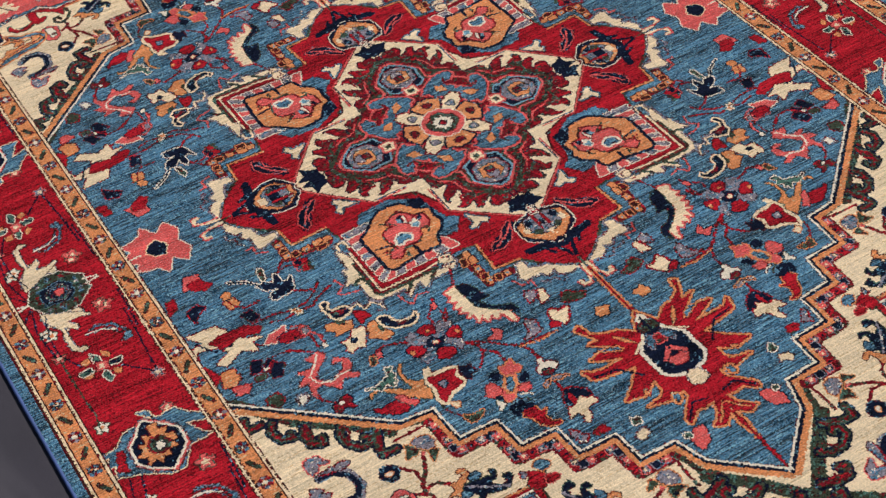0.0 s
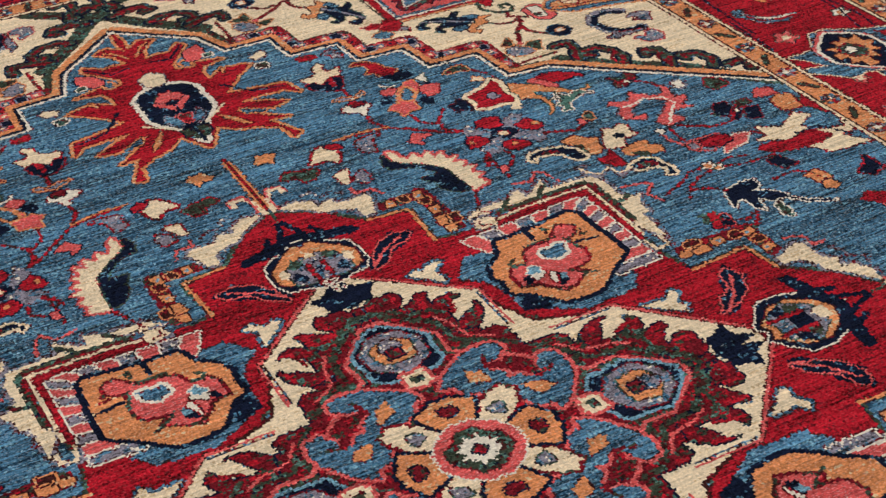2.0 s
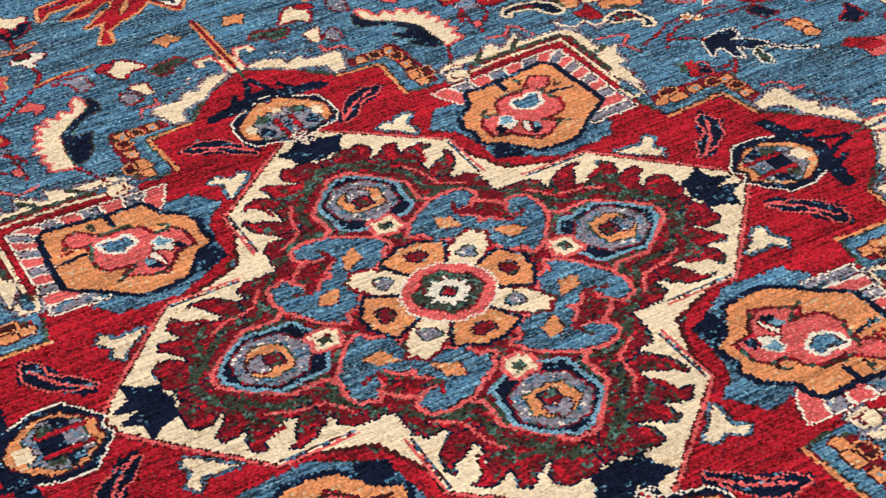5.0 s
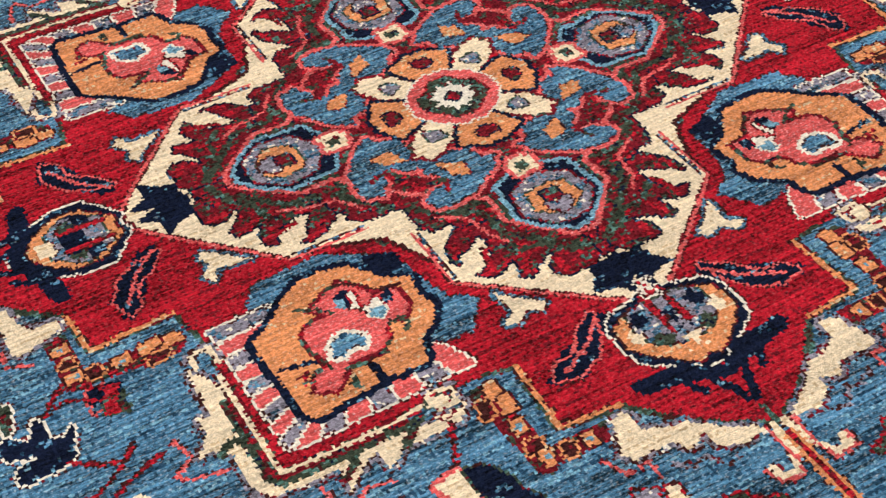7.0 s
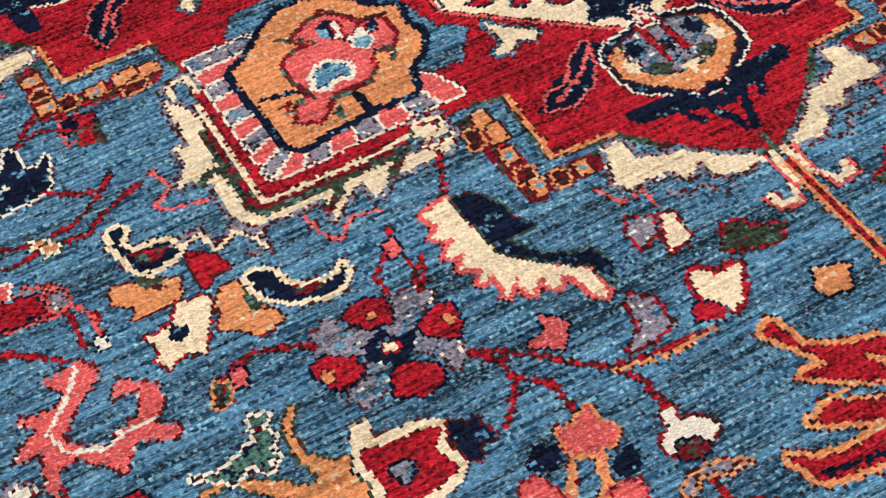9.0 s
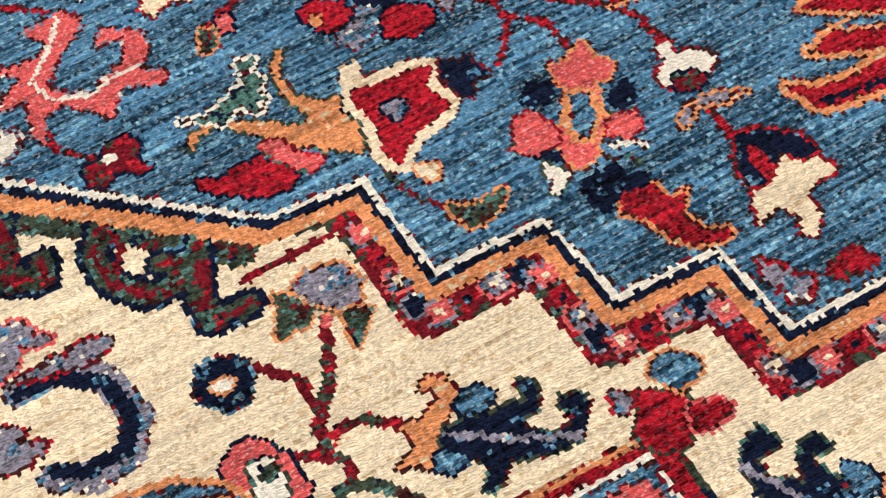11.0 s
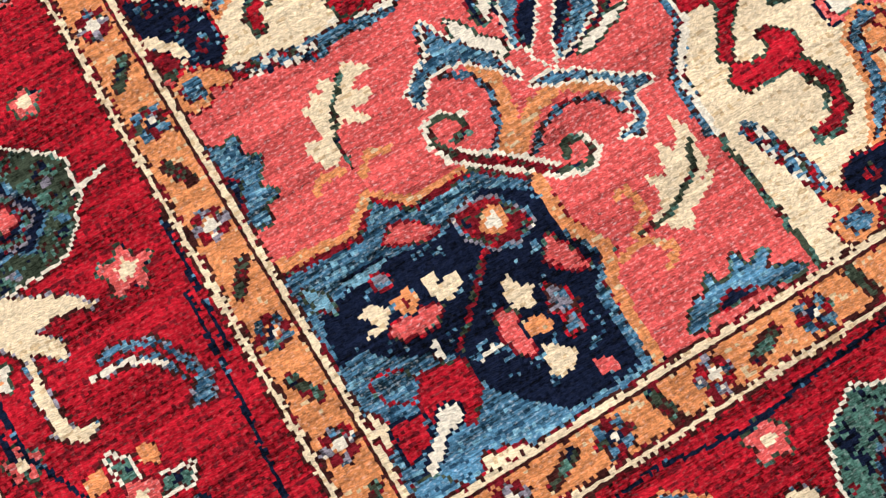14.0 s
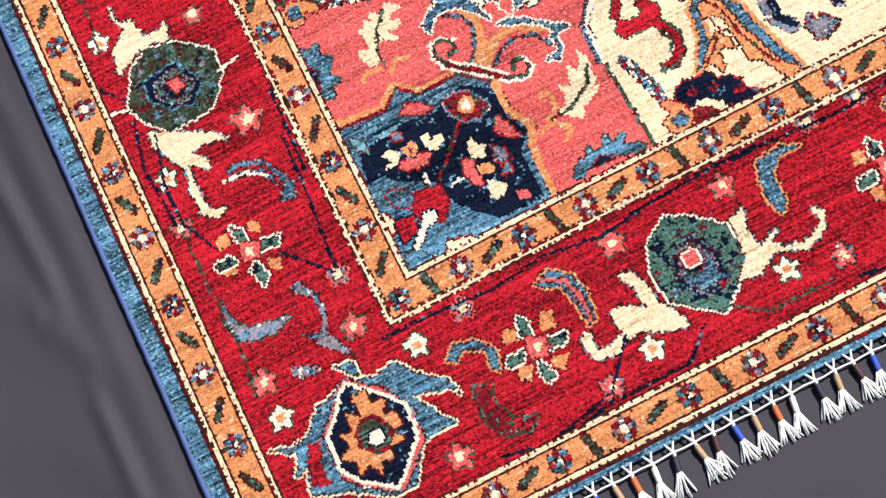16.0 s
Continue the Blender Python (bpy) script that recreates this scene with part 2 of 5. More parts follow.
@motif('square_leaf', 'field', 'q')
def draw_square_leaf():
    fill('C', [(-429, -245), (-418, -263), (-409, -288), (-414, -312), (-417, -366), (-419, -413), (-410, -425), (-344, -427), (-299, -427), (-260, -432), (-232, -414), (-223, -426), (-237, -442), (-268, -445), (-295, -444), (-321, -459), (-321, -435), (-333, -440), (-362, -465), (-358, -437), (-382, -436), (-412, -434), (-426, -432), (-436, -408), (-433, -369), (-448, -354), (-462, -356), (-445, -333), (-444, -310), (-432, -312)], 'P', 2)
    line('G', 11, [(-414, -304), (-416, -353), (-417, -410), (-409, -422), (-354, -424), (-302, -422), (-269, -421)])
    line('D', 5, [(-410, -301), (-412, -352), (-413, -407), (-407, -417), (-352, -419), (-299, -417), (-266, -419)])
    line('G', 9, [(-416, -353), (-435, -355), (-443, -363)])
    line('G', 9, [(-338, -425), (-346, -439), (-359, -448)])
    line('G', 9, [(-275, -420), (-288, -436), (-297, -444)])


@motif('star_band', 'field', 'o')
def draw_star_band():
    line('D', 24, [(-205, -426), (-201, -529)])
    line('D', 24, [(-183, -524), (-137, -525)])


@motif('star_tile', 'field', 'o')
def draw_star_tile():
    fill('O', [(-202, -415), (-188, -416), (-190, -436), (-204, -437)], 'M', 1)
    fill('M', [(-217, -432), (-205, -434), (-207, -455), (-221, -454)], 'O', 1)
    fill('O', [(-198, -435), (-185, -436), (-188, -459), (-203, -458)], 'M', 1)
    fill('O', [(-205, -467), (-191, -468), (-192, -486), (-206, -487)], 'M', 1)
    fill('M', [(-204, -496), (-190, -498), (-193, -514), (-208, -513)], 'O', 1)
    fill('O', [(-201, -514), (-187, -515), (-191, -534), (-204, -534)], 'M', 1)
    fill('M', [(-180, -516), (-167, -518), (-169, -533), (-182, -533)], 'O', 1)
    fill('O', [(-158, -516), (-145, -516), (-147, -533), (-160, -533)], 'M', 1)
    fill('T', [(-154, -521), (-149, -522), (-150, -527), (-156, -526)])
    fill('T', [(-198, -519), (-192, -520), (-193, -526), (-199, -525)])
    fill('T', [(-201, -474), (-196, -475), (-197, -481), (-202, -481)])


@motif('star_line', 'medallion', 'o')
def draw_star_line():
    line('O', 5, [(-162, -409), (-168, -499), (-107, -504)])


@motif('tip_leaf', 'field', 'o')
def draw_tip_leaf():
    fill('C', [(-11, -598), (-41, -603), (-62, -590), (-63, -573), (-85, -583), (-92, -567), (-112, -566), (-134, -568), (-139, -557), (-130, -534), (-125, -516), (-109, -514), (-107, -540), (-84, -551), (-68, -553), (-50, -572)], 'P', 2)


@motif('tip_scroll', 'field', 'o')
def draw_tip_scroll():
    line('C', 8, [(-6, -598), (-10, -631), (-21, -652), (-36, -651), (-37, -638)])
    line('K', 3, [(-15, -599), (-12, -638), (-18, -658), (-41, -655), (-44, -637)])


@motif('square_fill', 'medallion', 'q')
def draw_square_fill():
    fill('R', [(-399, -204), (-405, -411), (-197, -405), (-137, -345), (-203, -245), (-324, -155)])
    line('D', 9, [(-402, -268), (-406, -412), (-297, -412), (-253, -408)])
    line('C', 5, [(-405, -268), (-406, -412), (-297, -413), (-257, -407)])
    fill('C', [(-253, -398), (-235, -408), (-235, -425), (-250, -435), (-258, -428), (-249, -419), (-256, -413)], 'D', 1)
    fill('B', [(-327, -168), (-291, -165), (-252, -163), (-182, -205), (-176, -267), (-168, -287), (-142, -309), (-173, -350), (-210, -346), (-226, -288), (-331, -225), (-347, -195)])




@motif('stripe', 'medallion', 'q')
def draw_stripe():
    fill('P', [(-391, -207), (-324, -205), (-328, -222), (-391, -226)], 'W', 1)
    fill('K', [(-391, -230), (-328, -225), (-332, -242), (-390, -248)], 'W', 1)
    fill('P', [(-390, -251), (-332, -245), (-336, -261), (-390, -270)], 'W', 1)
    fill('K', [(-390, -273), (-336, -264), (-340, -280), (-390, -291)], 'W', 1)
    fill('P', [(-390, -293), (-340, -283), (-344, -299), (-390, -311)], 'W', 1)
    fill('K', [(-390, -314), (-344, -301), (-347, -317), (-390, -331)], 'W', 1)
    fill('P', [(-389, -334), (-348, -320), (-351, -335), (-389, -351)], 'W', 1)
    fill('K', [(-389, -354), (-352, -338), (-355, -353), (-389, -371)], 'W', 1)
    fill('P', [(-389, -373), (-355, -355), (-358, -370), (-389, -390)], 'W', 1)
    fill('K', [(-382, -393), (-354, -367), (-337, -364), (-359, -393)], 'W', 1)
    fill('P', [(-355, -392), (-334, -364), (-316, -361), (-332, -392)], 'W', 1)
    fill('K', [(-328, -391), (-313, -360), (-295, -357), (-304, -390)], 'W', 1)
    fill('P', [(-300, -390), (-292, -357), (-274, -354), (-276, -389)], 'W', 1)
    fill('K', [(-272, -389), (-271, -353), (-253, -350), (-247, -388)], 'W', 1)
    fill('P', [(-243, -388), (-250, -349), (-231, -346), (-218, -387)], 'W', 1)
    fill('K', [(-214, -387), (-228, -346), (-209, -342), (-189, -386)], 'W', 1)


@motif('hexagon', 'medallion', 'q')
def draw_hexagon():
    fill('O', [(-359, -245), (-328, -224), (-308, -204), (-289, -190), (-264, -188), (-234, -194), (-219, -216), (-204, -235), (-187, -242), (-191, -272), (-185, -290), (-194, -311), (-219, -330), (-228, -360), (-267, -358), (-350, -370), (-356, -358), (-358, -314), (-361, -268)], 'N', 3)
    fill('N', [(-213, -189), (-180, -204), (-186, -229), (-212, -228), (-220, -209)])
    line('N', 6, [(-352, -295), (-320, -301)])
    line('N', 8, [(-274, -337), (-275, -367)])


@motif('hex_flower', 'medallion', 'q')
def draw_hex_flower():
    fill('K', [(-295, -235), (-271, -222), (-251, -213), (-237, -234), (-230, -248), (-207, -250), (-207, -281), (-219, -294), (-232, -289), (-243, -298), (-246, -314), (-263, -322), (-290, -320), (-302, -332), (-316, -348), (-335, -339), (-330, -321), (-312, -315), (-311, -300), (-317, -281), (-312, -257), (-295, -253), (-277, -251)], 'D', 2)
    line('G', 5, [(-305, -227), (-287, -237), (-275, -250)])
    line('G', 5, [(-299, -326), (-277, -329), (-254, -326)])
    line('G', 5, [(-318, -284), (-312, -304), (-310, -317)])
    line('G', 5, [(-235, -294), (-220, -292), (-217, -303), (-227, -310)])
    line('D', 5, [(-345, -313), (-332, -313), (-340, -323)])
    line('G', 5, [(-297, -341), (-297, -356), (-303, -347)])
    line('M', 4, [(-258, -215), (-233, -229), (-227, -242), (-201, -248)])
    fill('B', [(-296, -287), (-281, -281), (-264, -291), (-267, -309), (-280, -305), (-293, -311), (-303, -308)], 'W', 2)
    fill('N', [(-267, -231), (-253, -224), (-243, -234), (-251, -258), (-266, -250)])
    fill('T', [(-267, -236), (-256, -239), (-262, -251), (-269, -246)])
    fill('W', [(-247, -227), (-247, -245), (-252, -259), (-257, -254)], 'R', 1)
    fill('W', [(-251, -264), (-229, -251), (-226, -263), (-241, -270)], 'R', 1)
    fill('T', [(-241, -264), (-225, -269), (-235, -284), (-246, -277)], 'W', 1)
    fill('N', [(-224, -251), (-211, -247), (-216, -266), (-226, -265)])


@motif('red_bud', 'medallion', 'o')
def draw_red_bud():
    fill('C', [(-130, -310), (-117, -325), (-91, -351), (-102, -358), (-113, -351), (-130, -364), (-144, -357), (-126, -347)], 'B', 2)


@motif('side_leaf', 'medallion', 'o')
def draw_side_leaf():
    fill('N', [(-55, -389), (-81, -400), (-101, -414), (-120, -420), (-150, -445), (-141, -455), (-125, -452), (-116, -462), (-96, -445), (-100, -433), (-73, -423), (-56, -407)])
    line('K', 8, [(-68, -399), (-99, -420), (-125, -443)])


@motif('lobe', 'medallion', 'o')
def draw_lobe():
    fill('C', [(-279, -138), (-156, -186), (-148, -207), (-153, -273), (-48, -367), (-21, -390), (2, -398), (46, -161), (-100, -63)], 'M', 2)


@motif('lobe_line', 'medallion', 'o')
def draw_lobe_line():
    line('K', 4, [(-154, -189), (-155, -277), (-50, -371), (-17, -399)])
    line('B', 4, [(-149, -191), (-149, -272)])


@motif('lobe_tip', 'medallion', 'o')
def draw_lobe_tip():
    fill('N', [(-3, -327), (31, -334), (33, -351), (9, -393), (-1, -363), (-25, -371), (-48, -367), (-28, -340)])


@motif('flame', 'medallion', 'o')
def draw_flame():
    fill('D', [(-143, -132), (-142, -185), (-133, -197), (-112, -195), (-117, -227), (-94, -207), (-75, -214), (-94, -242), (-93, -268), (-82, -270), (-87, -301), (-52, -275), (-47, -298), (-42, -316), (-15, -314), (-15, -304), (-6, -325), (26, -301), (79, -269), (75, -113), (-24, -46)], 'N', 1)
    fill('D', [(-116, -206), (-135, -228), (-140, -247), (-137, -261), (-133, -245), (-116, -240), (-98, -226), (-94, -239), (-100, -261), (-110, -275), (-128, -278), (-118, -290), (-101, -289), (-88, -279), (-87, -290), (-93, -308), (-82, -312), (-68, -300), (-54, -291), (-44, -293), (-59, -306), (-61, -321), (-52, -331), (-36, -328), (-21, -331), (-10, -320), (-6, -292), (-40, -248), (-74, -215)], 'N', 1)
    line('R', 6, [(-129, -228), (-134, -245)])
    line('R', 7, [(-103, -249), (-111, -272), (-111, -284)])
    line('R', 7, [(-75, -278), (-84, -302)])
    line('R', 7, [(-50, -302), (-50, -322)])
    line('G', 7, [(-92, -256), (-77, -271), (-49, -274), (-34, -294), (-10, -299)])


@motif('flame_line', 'medallion', 'o')
def draw_flame_line():
    line('G', 9, [(-137, -152), (-109, -176), (-76, -198), (-74, -240), (-46, -269), (-13, -301), (17, -300)])
    line('G', 10, [(-85, -181), (-58, -178), (-56, -221)])
    line('K', 6, [(-132, -124), (-60, -182), (-63, -222), (-13, -280), (3, -281)])


@motif('lobe_bud', 'medallion', 'o')
def draw_lobe_bud():
    fill('N', [(-43, -188), (-49, -227), (-34, -248), (-7, -271), (24, -248), (44, -228), (44, -195), (44, -172), (-1, -153)], 'T', 2)
    fill('P', [(-36, -190), (-42, -228), (-20, -254), (0, -258), (30, -232), (28, -188), (-2, -170)], 'D', 1)
    fill('O', [(-22, -198), (-28, -228), (-12, -242), (4, -240), (20, -222), (12, -194)], 'G', 1)
    fill('P', [(-5, -229), (14, -220), (13, -235), (-5, -245)], 'M', 1)
    fill('D', [(-11, -203), (-8, -222), (9, -217), (7, -204)], 'N', 1)


@motif('bud_diamond', 'medallion', 'o')
def draw_bud_diamond():
    fill('C', [(-9, -136), (16, -142), (14, -163), (-14, -168)], 'K', 2)
    fill('G', [(-5, -145), (8, -148), (5, -160), (-9, -160)])


@motif('scroll', 'medallion', 'o')
def draw_scroll():
    fill('B', [(-47, -88), (-83, -87), (-93, -34), (-126, -24), (-152, -47), (-171, -86), (-167, -114), (-148, -118), (-139, -102), (-148, -88), (-126, -76), (-109, -96), (-83, -93), (-82, -134), (-104, -137), (-113, -153), (-102, -171), (-66, -167), (-24, -138), (-12, -117), (-35, -114)], 'K', 2)
    fill('O', [(-135, -53), (-112, -51), (-99, -77), (-124, -72)])
    line('D', 6, [(-150, -89), (-128, -81), (-120, -98), (-114, -124), (-87, -131)])


@motif('petal', 'medallion', 'o')
def draw_petal():
    fill('C', [(-84, -57), (-42, -19), (-34, -43), (-38, -70), (-58, -81), (-78, -91)], 'D', 2)
    fill('P', [(-61, -43), (-49, -45), (-50, -63), (-63, -63)], 'G', 1)


@motif('petal_axis', 'medallion', 'o')
def draw_petal_axis():
    fill('O', [(-20, -64), (15, -39), (31, -68), (39, -86), (13, -99), (-13, -101), (-25, -85)], 'N', 2)
    fill('D', [(-5, -68), (11, -73), (11, -85), (-6, -86)], 'N', 1)


@motif('eye', 'medallion', 'o')
def draw_eye():
    fill('K', [(4, 2), (-45, 14), (-45, -18), (-35, -39), (-14, -53), (16, -52), (50, -18)], 'W', 1)
    fill('G', [(4, 2), (-29, 3), (-25, -21), (-12, -37), (13, -38), (34, -8)], 'D', 1)
    fill('W', [(4, 2), (-10, 12), (-21, 1), (-8, -5), (-16, -18), (0, -16), (7, -27), (14, -10)])
    fill('D', [(4, 2), (-4, 3), (-5, -7), (3, -10)], 'N', 1)


@motif('tip_bud', 'medallion', 'h')
def draw_tip_bud():
    fill('N', [(0, -388), (-8, -388), (-31, -398), (-54, -402), (-65, -419), (-66, -451), (-61, -473), (-20, -499), (9, -509), (34, -478), (8, -404), (0, -404)], 'W', 1)
    fill('O', [(-29, -404), (-58, -419), (-61, -449), (-50, -466), (-11, -500), (23, -471)], 'M', 1)
    fill('P', [(0, -404), (-22, -404), (-40, -411), (-44, -437), (-34, -458), (-9, -469), (14, -460), (0, -460)], 'G', 1)
    fill('N', [(-31, -410), (-20, -422), (-33, -439), (-43, -424)])
    fill('N', [(0, -425), (-12, -425), (6, -433), (-4, -455), (-21, -452), (0, -452)])
    fill('G', [(-28, -443), (-12, -459), (-26, -469), (-37, -456)])
    fill('C', [(0, -465), (-19, -465), (10, -461), (-1, -482), (-19, -481), (0, -481)])
    fill('C', [(-49, -427), (-38, -439), (-44, -454), (-55, -445)])
    fill('O', [(-43, -456), (-27, -471), (-37, -477), (-50, -466)])
    line('R', 7, [(-10, -392), (-11, -447)])
    fill('R', [(0, -377), (-11, -377), (1, -374), (1, -389), (-12, -400), (0, -400)], 'W', 1)


@motif('tip_bud', 'medallion', 'v')
def draw_tip_bud_v():
    fill('N', [(-413, 0), (-413, 12), (-398, -15), (-431, -57), (-463, -57), (-504, -41), (-527, -4), (-521, 12), (-521, 0)], 'W', 1)
    fill('O', [(-418, 0), (-418, 15), (-407, -14), (-436, -43), (-468, -45), (-497, -24), (-509, 2), (-509, 0)], 'M', 1)
    fill('P', [(-425, 0), (-425, 14), (-420, -22), (-454, -42), (-484, -22), (-488, 1), (-488, 0)], 'G', 1)
    fill('N', [(-471, 0), (-471, 20), (-444, 15), (-445, -7), (-471, -1), (-471, 0)])
    fill('N', [(-452, -22), (-432, -19), (-432, -35), (-450, -39)])
    fill('G', [(-468, -11), (-446, -18), (-456, -37), (-471, -28)])
    fill('C', [(-498, 0), (-498, 6), (-478, 10), (-483, -13), (-498, -11), (-498, 0)])
    line('R', 7, [(-418, 15), (-469, 16)])


@motif('tip_shadow', 'medallion', 'o')
def draw_tip_shadow():
    line('N', 15, [(-78, -499), (-54, -505), (-23, -513), (6, -521), (32, -500), (81, -494)])
    line('N', 9, [(-20, -518), (-8, -545), (-4, -562)])
    line('N', 9, [(26, -505), (43, -512), (32, -532)])


@motif('stem', 'field', 'h')
def draw_stem():
    line('R', 8, [(0, -612), (0, -770)])
    line('O', 4, [(5, -612), (5, -760)])


@motif('pendant', 'field', 'u')
def draw_pendant_far():
    fill('R', [(1, 1303), (-6, 1238), (-2, 1198), (29, 1228), (53, 1217), (24, 1188), (16, 1155), (43, 1157), (57, 1155), (85, 1182), (89, 1163), (46, 1106), (46, 1085), (80, 1096), (129, 1082), (88, 1073), (78, 1053), (79, 1023), (111, 1050), (158, 1039), (123, 1008), (103, 985), (84, 963), (124, 954), (177, 943), (187, 900), (168, 922), (129, 926), (89, 924), (122, 908), (157, 886), (126, 878), (73, 903), (99, 871), (140, 838), (105, 844), (133, 783), (118, 774), (114, 813), (84, 834), (57, 843), (29, 870), (-1, 809)], 'O', 2)
    fill('B', [(62, 1108), (75, 1111), (73, 1086), (60, 1087)], 'O', 2)
    fill('B', [(80, 903), (118, 880), (108, 872), (85, 885)], 'O', 1)
    fill('O', [(44, 907), (66, 883), (82, 847), (65, 863)], 'D', 1)
    fill('O', [(107, 1053), (119, 1048), (105, 1033)], 'D', 1)
    line('N', 5, [(86, 997), (122, 947), (171, 936)])
    line('N', 5, [(20, 1138), (50, 1129), (82, 1168)])
    line('O', 4, [(6, 1171), (24, 1202), (38, 1214)])


@motif('pendant', 'field', 'w')
def draw_pendant():
    fill('R', [(1, -1194), (-6, -1139), (-2, -1105), (29, -1130), (53, -1121), (24, -1096), (16, -1068), (43, -1070), (57, -1068), (85, -1091), (89, -1075), (46, -1027), (46, -1009), (80, -1018), (129, -1006), (88, -998), (78, -982), (79, -956), (111, -979), (158, -970), (123, -943), (103, -924), (84, -905), (124, -897), (177, -888), (187, -851), (168, -870), (129, -874), (89, -872), (122, -858), (157, -840), (126, -833), (73, -854), (99, -827), (140, -799), (105, -804), (133, -752), (118, -744), (114, -778), (84, -795), (57, -803), (29, -826), (-1, -774)], 'O', 2)
    fill('B', [(62, -1028), (75, -1031), (73, -1010), (60, -1010)], 'O', 2)
    fill('B', [(80, -854), (118, -834), (108, -828), (85, -839)], 'O', 1)
    fill('O', [(44, -857), (66, -837), (82, -806), (65, -820)], 'D', 1)
    fill('O', [(107, -982), (119, -977), (105, -964)], 'D', 1)
    line('N', 5, [(86, -934), (122, -891), (171, -882)])
    line('N', 5, [(20, -1054), (50, -1046), (82, -1079)])
    line('O', 4, [(6, -1082), (24, -1108), (38, -1118)])


@motif('pendant_heart', 'field', 'u')
def draw_pendant_heart_far():
    fill('N', [(-14, 1088), (-11, 1054), (38, 1036), (50, 1017), (50, 936), (25, 901), (11, 876), (-3, 833)], 'W', 3)
    fill('K', [(-15, 1014), (8, 1022), (5, 994), (-13, 988), (-25, 998)], 'D', 1)
    fill('K', [(1, 969), (24, 995), (32, 990), (3, 952)], 'N', 1)
    fill('B', [(27, 947), (33, 924), (16, 897), (5, 913)], 'P', 1)
    fill('D', [(-3, 937), (12, 937), (4, 907), (-7, 908)], 'K', 1)
    fill('C', [(-22, 1086), (-2, 1100), (7, 1086), (7, 1060), (-1, 1048), (-16, 1054)], 'P', 1)
    fill('C', [(20, 894), (41, 913), (67, 936), (70, 933), (47, 912), (25, 894)])
    fill('G', [(3, 889), (22, 887), (21, 864), (3, 850)], 'N', 1)


@motif('pendant_heart', 'field', 'w')
def draw_pendant_heart():
    fill('N', [(-14, -1009), (-11, -981), (38, -965), (50, -949), (50, -881), (25, -851), (11, -829), (-3, -793)], 'W', 3)
    fill('K', [(-15, -947), (8, -953), (5, -929), (-13, -924), (-25, -933)], 'D', 1)
    fill('K', [(1, -909), (24, -930), (32, -927), (3, -894)], 'N', 1)
    fill('B', [(27, -890), (33, -870), (16, -847), (5, -861)], 'P', 1)
    fill('D', [(-3, -881), (12, -881), (4, -856), (-7, -857)], 'K', 1)
    fill('C', [(-22, -1007), (-2, -1019), (7, -1007), (7, -986), (-1, -976), (-16, -981)], 'P', 1)
    fill('C', [(20, -845), (41, -861), (67, -881), (70, -878), (47, -860), (25, -845)])
    fill('G', [(3, -841), (22, -839), (21, -819), (3, -808)], 'N', 1)


@motif('pendant_stem', 'field', 'h')
def draw_pendant_stem():
    line('R', 8, [(0, -1120), (0, -1290)])


@motif('comb', 'field', 'q')
def draw_comb():
    fill('C', [(-271, -492), (-298, -499), (-290, -516), (-303, -528), (-288, -537), (-304, -551), (-288, -557), (-298, -570), (-282, -576), (-295, -590), (-278, -589), (-281, -614), (-266, -601), (-265, -624), (-249, -611), (-244, -630), (-231, -619), (-223, -632), (-219, -653), (-213, -657), (-208, -626), (-241, -598), (-265, -571), (-269, -518)], 'K', 2)
    fill('N', [(-267, -495), (-267, -519), (-262, -571), (-240, -595), (-206, -624), (-202, -649), (-192, -629), (-196, -607), (-220, -600), (-235, -587), (-253, -560), (-220, -561), (-235, -539), (-233, -525), (-247, -500)], 'G', 1)
    line('R', 4, [(-249, -441), (-270, -489)])


@motif('star_flower', 'field', 'q')
def draw_star_flower():
    fill('C', [(-550, -496), (-526, -496), (-514, -475), (-500, -480), (-488, -483), (-497, -507), (-507, -519), (-513, -537), (-529, -527), (-544, -536), (-551, -528), (-545, -510)], 'R', 1)
    fill('N', [(-533, -500), (-524, -497), (-516, -503), (-518, -513), (-527, -516), (-534, -509)])
    fill('O', [(-556, -433), (-541, -435), (-523, -442), (-501, -453), (-507, -471), (-521, -474), (-543, -475), (-552, -473), (-545, -462), (-559, -450)], 'M', 1)
    fill('G', [(-535, -431), (-516, -439), (-513, -456), (-531, -449)])
    fill('O', [(-476, -480), (-461, -482), (-461, -504), (-446, -529), (-446, -540), (-469, -543), (-482, -528), (-497, -519), (-485, -504), (-488, -495)], 'M', 1)
    fill('G', [(-460, -486), (-455, -504), (-454, -524), (-465, -513)])
    fill('R', [(-488, -430), (-476, -434), (-465, -445), (-459, -467), (-475, -465), (-488, -476), (-489, -456)], 'M', 1)


@motif('scroll_leaf', 'field', 'q')
def draw_scroll_leaf():
    fill('N', [(-534, -373), (-521, -374), (-531, -391), (-523, -404), (-492, -408), (-489, -426), (-519, -433), (-531, -422), (-530, -408), (-536, -392)], 'C', 2)
    fill('D', [(-528, -405), (-495, -414), (-504, -424), (-524, -419)])
    fill('N', [(-452, -480), (-434, -483), (-429, -506), (-414, -519), (-387, -521), (-381, -509), (-378, -519), (-388, -532), (-410, -533), (-437, -523), (-451, -507)], 'C', 2)
    fill('D', [(-426, -511), (-398, -521), (-407, -527), (-425, -521)])
    line('P', 8, [(-490, -417), (-465, -409), (-461, -436), (-440, -425), (-424, -439), (-424, -463), (-438, -458)])
    line('C', 4, [(-490, -421), (-466, -417), (-462, -439), (-442, -430), (-429, -444), (-425, -458)])


